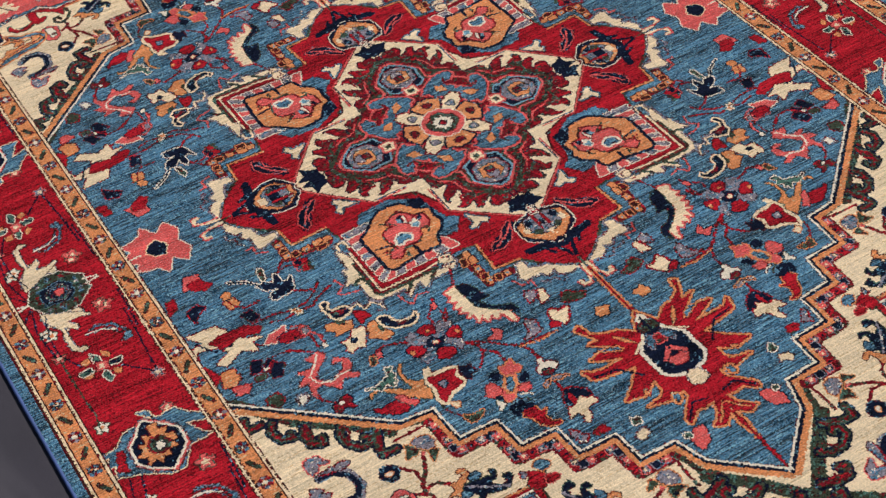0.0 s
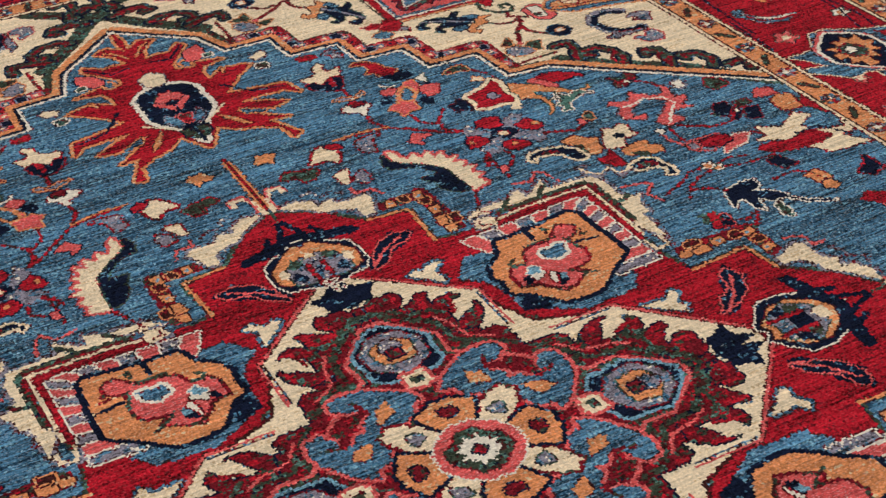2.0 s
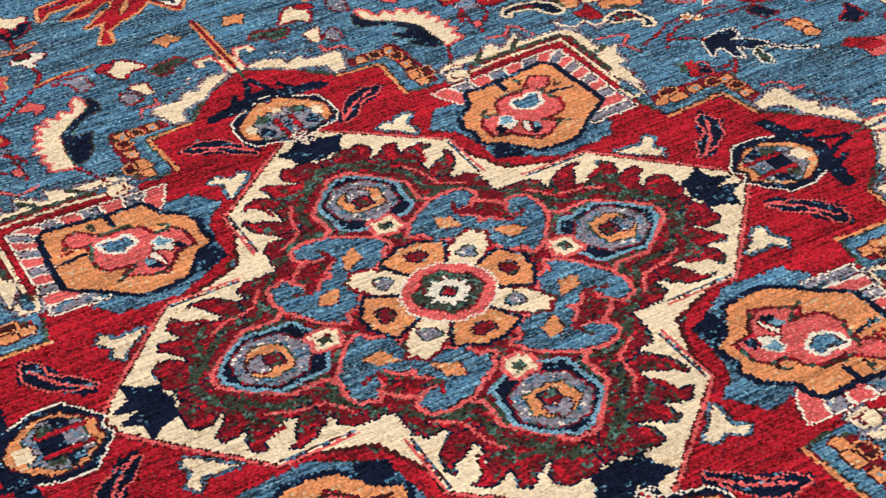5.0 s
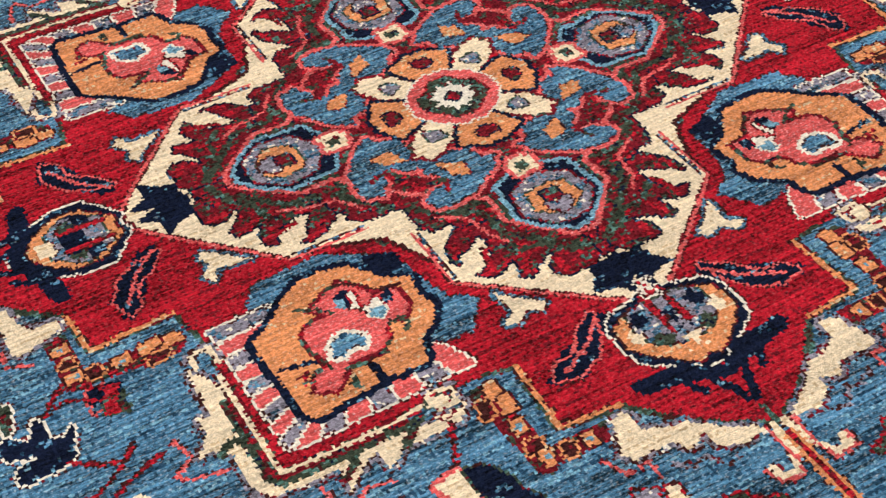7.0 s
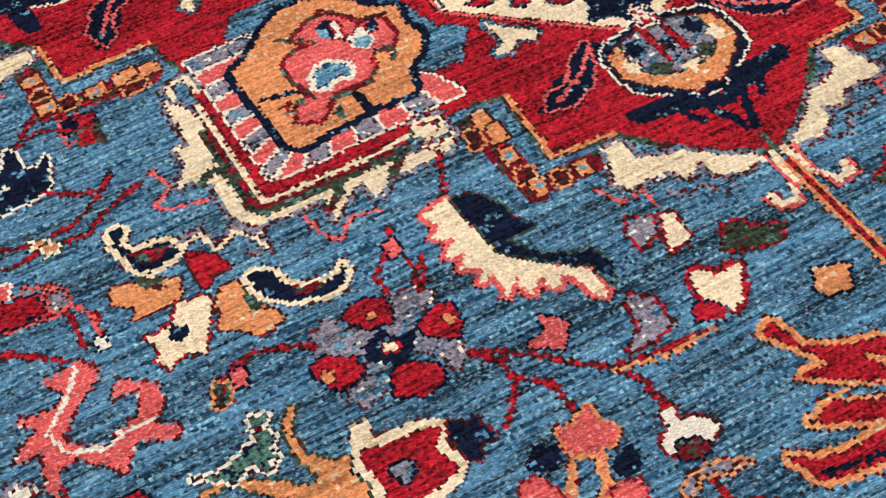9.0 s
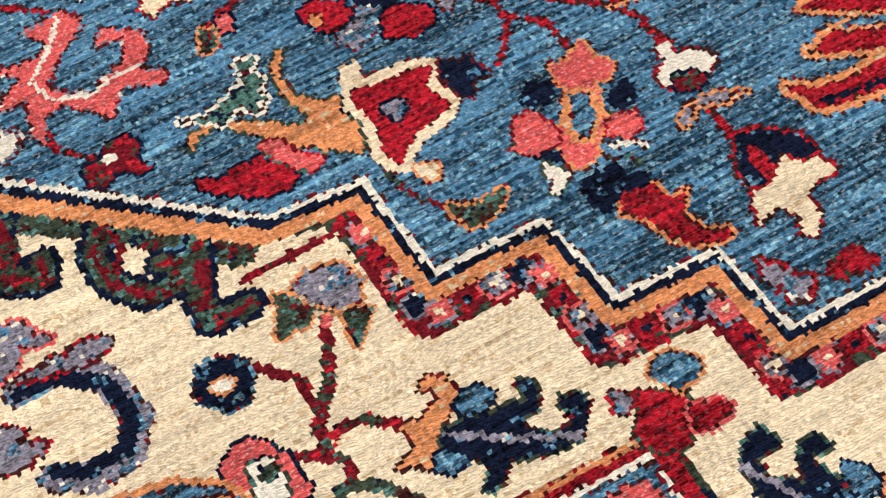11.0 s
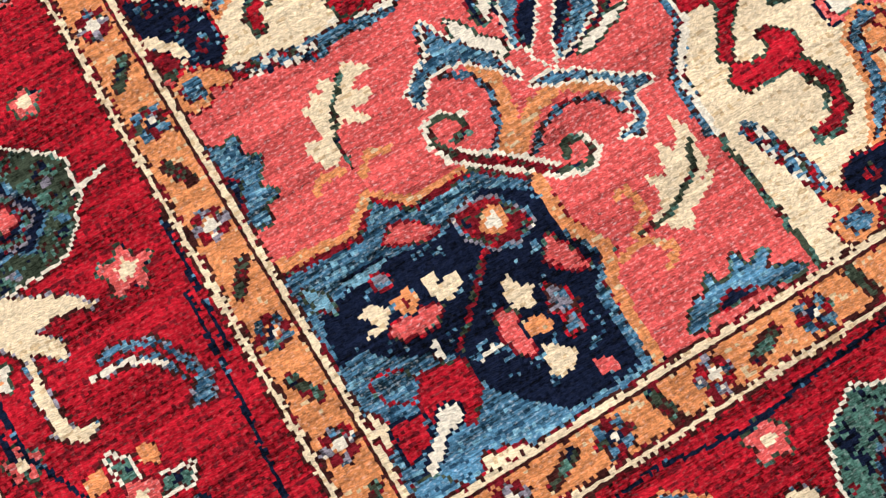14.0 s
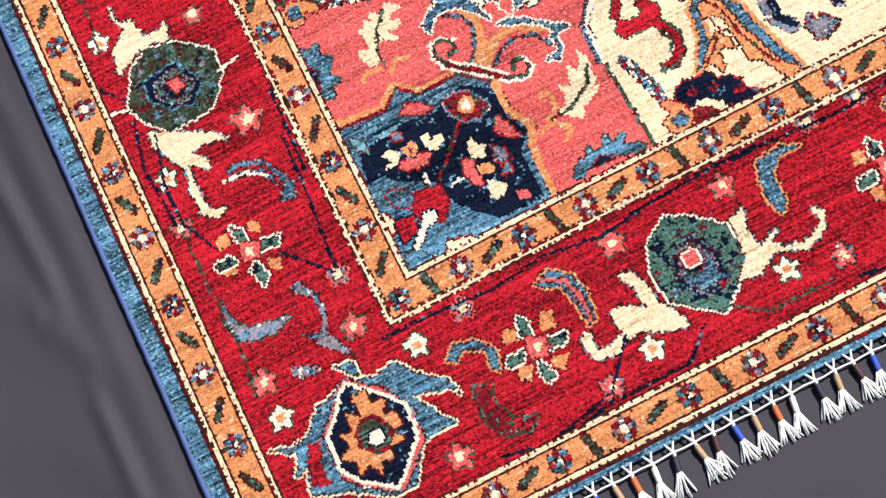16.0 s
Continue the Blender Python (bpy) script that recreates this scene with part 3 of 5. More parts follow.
@motif('wheel_flower', 'field', 'q')
def draw_wheel_flower():
    line('R', 4, [(-362, -567), (-364, -538), (-340, -517)])
    fill('P', [(-359, -562), (-340, -564), (-329, -582), (-352, -595), (-338, -625), (-334, -644), (-352, -663), (-357, -640), (-369, -625), (-389, -626), (-404, -643), (-427, -655), (-438, -644), (-439, -627), (-419, -627), (-405, -609), (-423, -597), (-444, -584), (-432, -561), (-416, -554), (-409, -569), (-396, -584), (-380, -591)], 'B', 1)
    fill('R', [(-402, -556), (-380, -553), (-366, -565), (-372, -586), (-391, -584), (-407, -566)], 'N', 1)
    fill('O', [(-388, -568), (-380, -572), (-383, -579), (-390, -576)])
    fill('R', [(-357, -599), (-332, -591), (-322, -597), (-327, -618), (-336, -630), (-351, -620), (-359, -608)], 'N', 1)
    fill('O', [(-334, -603), (-327, -605), (-331, -616), (-337, -613)])
    fill('R', [(-397, -631), (-377, -631), (-361, -647), (-366, -661), (-387, -667), (-405, -655)], 'N', 1)
    fill('R', [(-449, -594), (-435, -590), (-417, -604), (-413, -620), (-435, -630), (-445, -620), (-449, -604)], 'N', 1)
    fill('O', [(-447, -604), (-436, -606), (-438, -615), (-447, -614)])
    fill('N', [(-406, -598), (-384, -588), (-377, -603), (-361, -603), (-371, -624), (-390, -628), (-408, -614)])
    fill('C', [(-391, -603), (-379, -607), (-381, -616), (-392, -613)], 'R', 1)


@motif('vine', 'field', 'q')
def draw_vine():
    line('R', 5, [(-502, -564), (-482, -556), (-437, -575)])
    line('R', 5, [(-336, -647), (-310, -663), (-278, -694), (-252, -717), (-235, -747), (-237, -772)])
    line('R', 5, [(-252, -717), (-206, -726), (-168, -727)])
    line('R', 5, [(-337, -649), (-318, -668), (-322, -696), (-348, -724)])
    line('R', 5, [(-317, -688), (-297, -708), (-295, -738)])
    line('R', 5, [(-320, -537), (-328, -561), (-338, -569)])
    line('D', 5, [(-466, -766), (-461, -792), (-443, -818)])
    line('R', 4, [(-588, -433), (-576, -451), (-580, -477)])
    line('R', 4, [(-650, -453), (-628, -470), (-611, -487)])
    line('R', 5, [(-661, -589), (-660, -614), (-639, -639)])


@motif('leaf', 'field', 'q')
def draw_leaf():
    fill('K', [(-296, -665), (-272, -660), (-272, -643), (-259, -655), (-253, -662), (-272, -684)], 'N', 1)
    fill('P', [(-233, -712), (-210, -700), (-202, -664), (-184, -675), (-185, -709), (-214, -714)], 'R', 1)


@motif('star_cup', 'field', 'q')
def draw_star_cup():
    fill('R', [(-452, -683), (-430, -691), (-405, -691), (-389, -698), (-402, -715), (-394, -739), (-421, -746), (-435, -750), (-455, -767), (-460, -752), (-453, -726), (-456, -700)], 'C', 3)
    fill('C', [(-447, -661), (-434, -663), (-440, -679), (-450, -685), (-457, -674)])
    fill('C', [(-445, -771), (-429, -780), (-437, -790), (-447, -784)], 'O', 1)
    fill('P', [(-441, -712), (-425, -710), (-423, -723), (-437, -730)], 'N', 1)
    fill('N', [(-383, -695), (-370, -707), (-361, -700), (-361, -716), (-356, -729), (-372, -728), (-379, -742), (-388, -730), (-389, -714)], 'M', 1)


@motif('star_leaf', 'field', 'q')
def draw_star_leaf():
    fill('O', [(-489, -667), (-473, -683), (-462, -684), (-467, -702), (-461, -715), (-471, -742), (-484, -731), (-510, -708), (-527, -686), (-547, -661), (-566, -661), (-577, -675), (-573, -657), (-553, -654), (-521, -674), (-502, -692), (-488, -692), (-495, -669), (-496, -643), (-486, -624), (-474, -618), (-490, -641)], 'G', 1)
    fill('E', [(-575, -640), (-555, -647), (-538, -642), (-518, -635), (-512, -613), (-497, -617), (-508, -629), (-498, -638), (-510, -647), (-505, -662), (-516, -655), (-515, -672), (-529, -653), (-544, -663)], 'W', 1)
    fill('R', [(-584, -695), (-573, -705), (-553, -702), (-536, -704), (-525, -720), (-518, -733), (-531, -740), (-555, -734), (-578, -714), (-585, -706)], 'N', 1)
    fill('K', [(-534, -691), (-518, -697), (-512, -713), (-497, -729), (-510, -736), (-522, -722), (-531, -704)], 'D', 1)


@motif('wreath_flower', 'field', 'q')
def draw_wreath_flower():
    fill('K', [(-317, -747), (-304, -749), (-285, -738), (-286, -757), (-275, -770), (-289, -780), (-301, -776), (-300, -786), (-310, -810), (-336, -836), (-349, -837), (-354, -819), (-336, -794), (-319, -774), (-319, -761)], 'O', 1)
    fill('B', [(-320, -779), (-307, -782), (-313, -803), (-327, -818), (-335, -815), (-332, -797)], 'O', 2)
    fill('N', [(-343, -749), (-324, -758), (-329, -774), (-345, -779), (-353, -765)])
    fill('N', [(-289, -784), (-273, -790), (-280, -808), (-297, -812), (-300, -798)])
    fill('K', [(-366, -775), (-350, -776), (-344, -795), (-349, -810), (-369, -812), (-380, -799)], 'D', 1)
    fill('K', [(-305, -810), (-289, -815), (-290, -829), (-306, -834), (-318, -823)], 'D', 1)
    fill('N', [(-373, -810), (-351, -814), (-355, -827), (-370, -821)])


@motif('wreath_leaf', 'field', 'q')
def draw_wreath_leaf():
    fill('R', [(-348, -886), (-336, -871), (-316, -872), (-310, -893), (-296, -893), (-310, -910), (-305, -927), (-287, -936), (-297, -943), (-319, -935), (-329, -921), (-334, -900)], 'O', 1)
    fill('N', [(-359, -850), (-341, -844), (-324, -847), (-325, -860), (-307, -866), (-318, -876), (-335, -872), (-354, -880), (-360, -867)])
    fill('W', [(-370, -817), (-362, -828), (-356, -838), (-371, -846), (-380, -849), (-371, -835)], 'G', 1)


@motif('small_cup', 'field', 'q')
def draw_small_cup():
    fill('W', [(-240, -774), (-231, -776), (-235, -786), (-220, -793), (-210, -805), (-223, -816), (-240, -824), (-256, -814), (-259, -799), (-247, -792)], 'R', 1)
    fill('D', [(-250, -805), (-234, -806), (-227, -819), (-239, -825), (-253, -816)], 'N', 1)


@motif('lily', 'field', 'q')
def draw_lily():
    fill('C', [(-260, -918), (-246, -922), (-224, -901), (-219, -915), (-206, -917), (-199, -934), (-221, -937), (-230, -943), (-234, -963), (-247, -974), (-252, -965), (-245, -951), (-250, -939), (-273, -944)], 'R', 1)
    fill('N', [(-242, -871), (-222, -878), (-205, -895), (-199, -913), (-214, -915), (-224, -901), (-246, -919), (-261, -912), (-255, -893)], 'R', 1)
    fill('R', [(-241, -884), (-233, -889), (-238, -918), (-246, -919), (-245, -899)])
    line('R', 5, [(-243, -843), (-242, -871)])


@motif('tulip', 'field', 'q')
def draw_tulip():
    fill('C', [(-139, -670), (-126, -685), (-103, -685), (-124, -716), (-137, -722), (-152, -706), (-148, -679)], 'R', 2)
    fill('R', [(-163, -702), (-146, -706), (-138, -719), (-150, -725), (-166, -715)], 'N', 1)


@motif('small_bud', 'field', 'q')
def draw_small_bud():
    fill('P', [(-156, -594), (-136, -603), (-142, -622), (-159, -630), (-164, -612)], 'R', 1)
    fill('C', [(-129, -607), (-119, -609), (-119, -640), (-145, -644), (-136, -626)], 'R', 1)
    fill('G', [(-94, -645), (-76, -645), (-73, -658), (-45, -668), (-60, -682), (-86, -677), (-106, -668)], 'R', 1)
    fill('N', [(-522, -220), (-501, -220), (-502, -251), (-525, -250)], 'K', 1)
    fill('K', [(-766, 166), (-723, 165), (-714, 129), (-749, 123)], 'N', 1)


@motif('quatrefoil', 'field', 'q')
def draw_quatrefoil():
    fill('O', [(-59, -717), (-49, -727), (-39, -725), (-31, -734), (-40, -743), (-42, -753), (-54, -750), (-63, -751), (-71, -742), (-64, -732)], 'N', 1)


@motif('dragon', 'field', 'q')
def draw_dragon():
    fill('K', [(-682, -557), (-670, -542), (-655, -536), (-670, -520), (-636, -525), (-627, -514), (-638, -494), (-618, -493), (-604, -488), (-594, -509), (-609, -522), (-622, -530), (-637, -547), (-645, -555), (-632, -570), (-614, -581), (-600, -571), (-582, -563), (-574, -541), (-595, -538), (-584, -525), (-559, -544), (-562, -562), (-577, -579), (-558, -594), (-570, -599), (-595, -587), (-605, -599), (-612, -614), (-619, -600), (-640, -577), (-655, -580), (-665, -605), (-669, -590), (-660, -558)], 'P', 1)
    line('W', 4, [(-609, -495), (-627, -520), (-652, -544), (-645, -568), (-618, -581), (-591, -573), (-576, -576)])


@motif('pansy', 'field', 'q')
def draw_pansy():
    fill('D', [(-650, -642), (-636, -642), (-626, -630), (-608, -632), (-605, -646), (-614, -655), (-605, -670), (-619, -667), (-631, -657), (-641, -668), (-652, -658)], 'N', 1)
    fill('W', [(-632, -638), (-624, -641), (-626, -649), (-634, -646)])


@motif('square_bud', 'field', 'q')
def draw_square_bud():
    fill('W', [(-696, -579), (-681, -582), (-684, -599), (-700, -601)], 'P', 2)


@motif('heart_bud', 'field', 'q')
def draw_heart_bud():
    fill('P', [(-291, -966), (-288, -976), (-280, -978), (-276, -992), (-266, -998), (-279, -1009), (-292, -1008), (-288, -995), (-296, -984)], 'R', 1)
    fill('R', [(-251, -994), (-236, -992), (-226, -1004), (-236, -1011), (-253, -1009), (-257, -998)], 'D', 1)


@motif('corner_leaf', 'field', 'q')
def draw_corner_leaf():
    fill('G', [(-443, -813), (-430, -823), (-413, -823), (-402, -824), (-411, -835), (-429, -841), (-441, -839), (-444, -827)], 'O', 1)


@motif('coral_sprig', 'field', 'q')
def draw_coral_sprig():
    fill('R', [(-655, -407), (-626, -400), (-598, -410), (-598, -437), (-621, -431), (-647, -431)], 'K', 1)
    fill('N', [(-720, -467), (-698, -445), (-690, -471), (-676, -480), (-689, -496), (-709, -499)], 'D', 1)
    fill('R', [(-751, -147), (-724, -145), (-702, -175), (-720, -187), (-747, -170)], 'D', 1)
    fill('O', [(-709, -243), (-682, -242), (-676, -266), (-702, -274)], 'D', 1)
    fill('N', [(-693, -299), (-666, -298), (-659, -328), (-680, -332)], 'D', 1)
    fill('R', [(-813, -172), (-793, -172), (-799, -207), (-820, -211)], 'D', 1)
    fill('N', [(-786, -225), (-757, -216), (-745, -234), (-769, -247), (-782, -266)], 'R', 1)


@motif('edge_spray', 'field', 'q')
def draw_edge_spray():
    fill('R', [(-849, -379), (-819, -396), (-804, -435), (-826, -461), (-847, -438), (-854, -409)], 'G', 1)
    fill('O', [(-802, -428), (-772, -432), (-772, -465), (-791, -477), (-812, -470)], 'R', 1)
    fill('K', [(-798, -480), (-760, -490), (-775, -511), (-796, -505)], 'R', 1)


@motif('grey_bud', 'field', 'q')
def draw_grey_bud():
    fill('G', [(-755, -548), (-728, -543), (-720, -564), (-734, -582), (-754, -573)], 'R', 1)


@motif('black_leaf', 'field', 'q')
def draw_black_leaf():
    fill('N', [(558, 293), (580, 301), (612, 301), (609, 280), (589, 274), (614, 264), (627, 240), (602, 238), (587, 255), (578, 225), (570, 237), (570, 259), (560, 265), (544, 249), (552, 273)], 'W', 1)
    line('W', 9, [(619, 239), (640, 213), (673, 193)])
    line('N', 5, [(616, 245), (640, 213), (671, 195)])
    fill('G', [(606, 237), (605, 207), (598, 188), (591, 201), (596, 227)], 'W', 1)


@motif('field_vine', 'field', 'q')
def draw_field_vine():
    line('R', 4, [(508, 306), (528, 330), (551, 345), (589, 353), (629, 340), (668, 337), (696, 341)])
    line('R', 4, [(597, 483), (594, 442), (617, 415), (650, 415), (689, 409), (709, 391), (714, 364)])
    line('R', 4, [(637, 283), (672, 286), (690, 267), (700, 238)])
    line('R', 4, [(518, 322), (545, 314), (564, 295)])
    line('R', 4, [(566, 231), (545, 202), (515, 217), (497, 230)])
    line('R', 4, [(631, 471), (659, 450), (688, 449), (712, 474)])


@motif('field_bud', 'field', 'q')
def draw_field_bud():
    blossom('W', (590, 354), 10, 'G')
    fill('N', [(695, 507), (714, 503), (713, 484), (694, 464), (677, 476)], 'D', 1)
    fill('N', [(728, 472), (749, 468), (733, 435), (712, 442)], 'D', 1)
    fill('G', [(724, 493), (747, 495), (745, 480), (721, 477)], 'D', 1)
    blossom('W', (715, 471), 5)
    fill('K', [(639, 410), (664, 416), (688, 408), (669, 388), (641, 384), (625, 379)], 'W', 1)
    fill('P', [(604, 427), (628, 418), (617, 393), (594, 406)], 'K', 1)
    fill('R', [(498, 240), (512, 240), (503, 222), (489, 224)], 'N', 1)
    fill('G', [(496, 256), (503, 246), (490, 235), (486, 244)])
    fill('O', [(686, 240), (702, 240), (704, 223), (692, 216), (680, 222)], 'N', 1)


@motif('reindeer', 'field', 'q')
def draw_reindeer():
    fill('C', [(752, -297), (820, -292), (794, -327), (854, -340), (828, -384), (817, -345), (772, -359), (760, -381), (798, -403), (778, -418), (737, -394), (705, -415), (705, -385), (679, -382), (717, -364)], 'R', 1)
    fill('R', [(696, -334), (752, -328), (785, -337), (763, -368), (725, -355), (682, -369), (667, -358)], 'D', 1)
    line('N', 5, [(809, -323), (784, -367), (743, -368)])


@motif('side_flower', 'field', 'v')
def draw_side_flower():
    fill('K', [(-704, -1), (-689, -35), (-710, -74), (-738, -46), (-762, -85), (-779, -59), (-823, -49), (-800, -29), (-843, -4), (-791, -1), (-829, 48), (-780, 29)], 'W', 1)
    fill('N', [(-733, 0), (-733, -4), (-748, -27), (-770, -20), (-782, 1), (-775, 14), (-775, 0)], 'C', 1)


@motif('square_bracket', 'field', 'o')
def draw_square_bracket():
    line('P', 8, [(-250, -394), (-223, -397), (-230, -424), (-251, -424)])
    line('C', 5, [(-251, -397), (-226, -401), (-230, -419), (-249, -420)])


@motif('tip_curl', 'field', 'o')
def draw_tip_curl():
    line('K', 4, [(-157, -553), (-148, -577), (-124, -575), (-124, -593)])
    line('P', 4, [(-109, -588), (-93, -600), (-78, -596), (-68, -616), (-53, -611)])


@motif('square_curl', 'field', 'o')
def draw_square_curl():
    line('K', 4, [(-383, -446), (-376, -477), (-367, -487), (-349, -467), (-324, -475)])


@motif('lobe_vein', 'medallion', 'o')
def draw_lobe_vein():
    line('K', 4, [(-122, -178), (-94, -196), (-88, -231), (-76, -254)])


@motif('red_leaf', 'medallion', 'o')
def draw_red_leaf():
    fill('N', [(63, -385), (90, -403), (105, -427), (134, -432), (143, -447), (118, -455), (89, -441), (73, -418)], 'K', 1)
    line('K', 4, [(63, -394), (89, -422), (126, -443)])


@motif('thin_vine', 'field', 'q')
def draw_thin_vine():
    line('R', 4, [(-648, -356), (-620, -366), (-591, -361), (-549, -364), (-526, -347), (-486, -331)])
    line('K', 4, [(-588, -432), (-578, -453), (-581, -473)])
    line('R', 4, [(-481, -557), (-505, -564), (-518, -570)])
    line('O', 4, [(-161, -729), (-202, -732), (-251, -722)])
    line('R', 4, [(-330, -495), (-330, -526), (-331, -549), (-338, -567)])


@motif('sprig', 'field', 'q')
def draw_sprig():
    blossom('W', (-582, -363), 11, 'G')
    fill('K', [(-341, -511), (-328, -508), (-330, -526), (-342, -528)], 'N', 1)
    fill('R', [(-655, -404), (-633, -400), (-609, -407), (-612, -428), (-639, -429), (-657, -422)], 'N', 1)
    fill('P', [(-605, -410), (-589, -409), (-589, -427), (-604, -433)], 'K', 1)
    fill('W', [(-588, -476), (-578, -476), (-575, -488), (-586, -490)], 'N', 1)
    fill('R', [(-513, -242), (-498, -242), (-503, -261), (-515, -260)], 'G', 1)
    fill('G', [(-498, -247), (-488, -258), (-494, -266), (-502, -262)])
    line('R', 4, [(-557, -226), (-540, -220), (-514, -238)])
    fill('K', [(-506, -565), (-494, -566), (-499, -583), (-508, -582)], 'N', 1)
    fill('G', [(-522, -568), (-510, -575), (-516, -591), (-530, -596)], 'O', 1)
    fill('P', [(-267, -838), (-240, -830), (-209, -844), (-230, -845), (-249, -837), (-267, -849)], 'O', 1)
    line('W', 4, [(-320, -834), (-304, -838), (-298, -848)])
    line('G', 4, [(-329, -840), (-314, -847), (-311, -857)])
    fill('G', [(-175, -1008), (-160, -1017), (-162, -1032), (-181, -1028)], 'W', 1)
    fill('C', [(-189, -1050), (-169, -1044), (-163, -1059), (-186, -1071), (-193, -1063)], 'P', 1)
    fill('R', [(-245, -993), (-230, -993), (-225, -1010), (-244, -1010)], 'D', 1)
    fill('K', [(-93, -1102), (-70, -1102), (-72, -1124), (-79, -1143), (-106, -1155), (-111, -1137), (-109, -1123)], 'N', 1)
    fill('G', [(-116, -1102), (-102, -1104), (-102, -1116), (-116, -1114)], 'W', 1)


@motif('spandrel', 'spandrel', 'q')
def draw_spandrel():
    fill('C', [(-850, -498), (-709, -624), (-560, -758), (-488, -767), (-482, -861), (-398, -865), (-390, -944), (-312, -950), (-308, -1025), (-224, -1029), (-220, -1105), (-142, -1108), (-119, -1181), (0, -1290), (0, -1480), (-870, -1480)])


@motif('cloud_band', 'spandrel', 'd')
def draw_cloud_band():
    line('G', 14, [(-878, -442), (-721, -630), (-567, -767), (-502, -782)])
    line('G', 30, [(-815, -523), (-726, -641), (-658, -692), (-618, -732), (-585, -767)])
    line('N', 26, [(-660, -697), (-674, -717), (-671, -746), (-653, -769), (-631, -769), (-626, -755), (-635, -749)])
    line('N', 26, [(-607, -747), (-624, -787), (-626, -810), (-608, -813), (-598, -811)])
    line('N', 26, [(-720, -648), (-731, -681), (-728, -706), (-711, -717), (-708, -704)])
    line('N', 26, [(-719, -652), (-734, -674), (-732, -707), (-711, -717), (-706, -701)])
    line('N', 26, [(-773, -611), (-786, -631), (-776, -662), (-752, -670), (-754, -657)])
    line('N', 26, [(-818, -572), (-828, -603), (-794, -601)])
    line('G', 16, [(-660, -697), (-674, -717), (-671, -746), (-653, -769), (-631, -769), (-626, -755), (-635, -749)])
    line('G', 16, [(-607, -747), (-624, -787), (-626, -810), (-608, -813), (-598, -811)])
    line('G', 16, [(-720, -648), (-731, -681), (-728, -706), (-711, -717), (-708, -704)])
    line('G', 16, [(-719, -652), (-734, -674), (-732, -707), (-711, -717), (-706, -701)])
    line('G', 16, [(-773, -611), (-786, -631), (-776, -662), (-752, -670), (-754, -657)])
    line('G', 16, [(-818, -572), (-828, -603), (-794, -601)])
    line('D', 6, [(-660, -697), (-674, -717), (-671, -746), (-653, -769), (-631, -769), (-626, -755), (-635, -749)])
    line('D', 6, [(-607, -747), (-624, -787), (-626, -810), (-608, -813), (-598, -811)])
    line('D', 6, [(-720, -648), (-731, -681), (-728, -706), (-711, -717), (-708, -704)])
    line('D', 6, [(-719, -652), (-734, -674), (-732, -707), (-711, -717), (-706, -701)])
    line('D', 6, [(-773, -611), (-786, -631), (-776, -662), (-752, -670), (-754, -657)])
    line('D', 6, [(-818, -572), (-828, -603), (-794, -601)])
    line('D', 6, [(-722, -653), (-717, -684), (-733, -702)])
    line('D', 6, [(-657, -699), (-654, -723), (-671, -741)])
    line('D', 6, [(-608, -758), (-623, -798)])
    line('D', 7, [(-593, -792), (-544, -792), (-505, -788)])


@motif('step_band', 'spandrel', 'q')
def draw_step_band():
    line('D', 31, [(-505, -790), (-502, -886), (-418, -890), (-412, -970), (-332, -975), (-328, -1050), (-245, -1054), (-240, -1130), (-165, -1133)])


@motif("step_tile", "spandrel", "q")
def draw_step_tile():
    path = [(-505, -790), (-502, -886), (-418, -890), (-412, -970), (-332, -975), (-328, -1050), (-245, -1054), (-240, -1130), (-165, -1133)]
    count = 0
    for (xa, ya), (xb, yb) in zip(path, path[1:]):
        steps = max(2, round(math.hypot(xb - xa, yb - ya) / 22))
        for k in range(steps):
            x, y = xa + (xb - xa) * (k + 0.5) / steps, ya + (yb - ya) * (k + 0.5) / steps
            dye, rim = (("K", "P"), ("R", "D"), ("P", "K"), ("N", "P"))[count % 4]
            fill(dye, [(x - 8, y - 8), (x + 8, y - 8), (x + 8, y + 8), (x - 8, y + 8)], rim, 1)
            fill("C" if count % 4 in (0, 2) else "N", [(x - 3, y - 3), (x + 3, y - 3), (x + 3, y + 3), (x - 3, y + 3)])
            count += 1


@motif('step_line', 'spandrel', 'q')
def draw_step_line():
    line('O', 14, [(-857, -507), (-716, -633), (-567, -767), (-495, -776), (-489, -870), (-405, -874), (-397, -953), (-319, -959), (-315, -1034), (-231, -1038), (-227, -1114), (-149, -1117), (-126, -1190), (-7, -1299)])
    line('N', 8, [(-850, -499), (-709, -625), (-560, -759), (-488, -768), (-482, -862), (-398, -866), (-390, -945), (-312, -951), (-308, -1026), (-224, -1030), (-220, -1106), (-142, -1109), (-119, -1182), (0, -1291)])
    line('W', 5, [(-846, -494), (-705, -620), (-556, -754), (-484, -763), (-478, -857), (-394, -861), (-386, -940), (-308, -946), (-304, -1021), (-220, -1025), (-216, -1101), (-138, -1104), (-115, -1177), (4, -1286)])


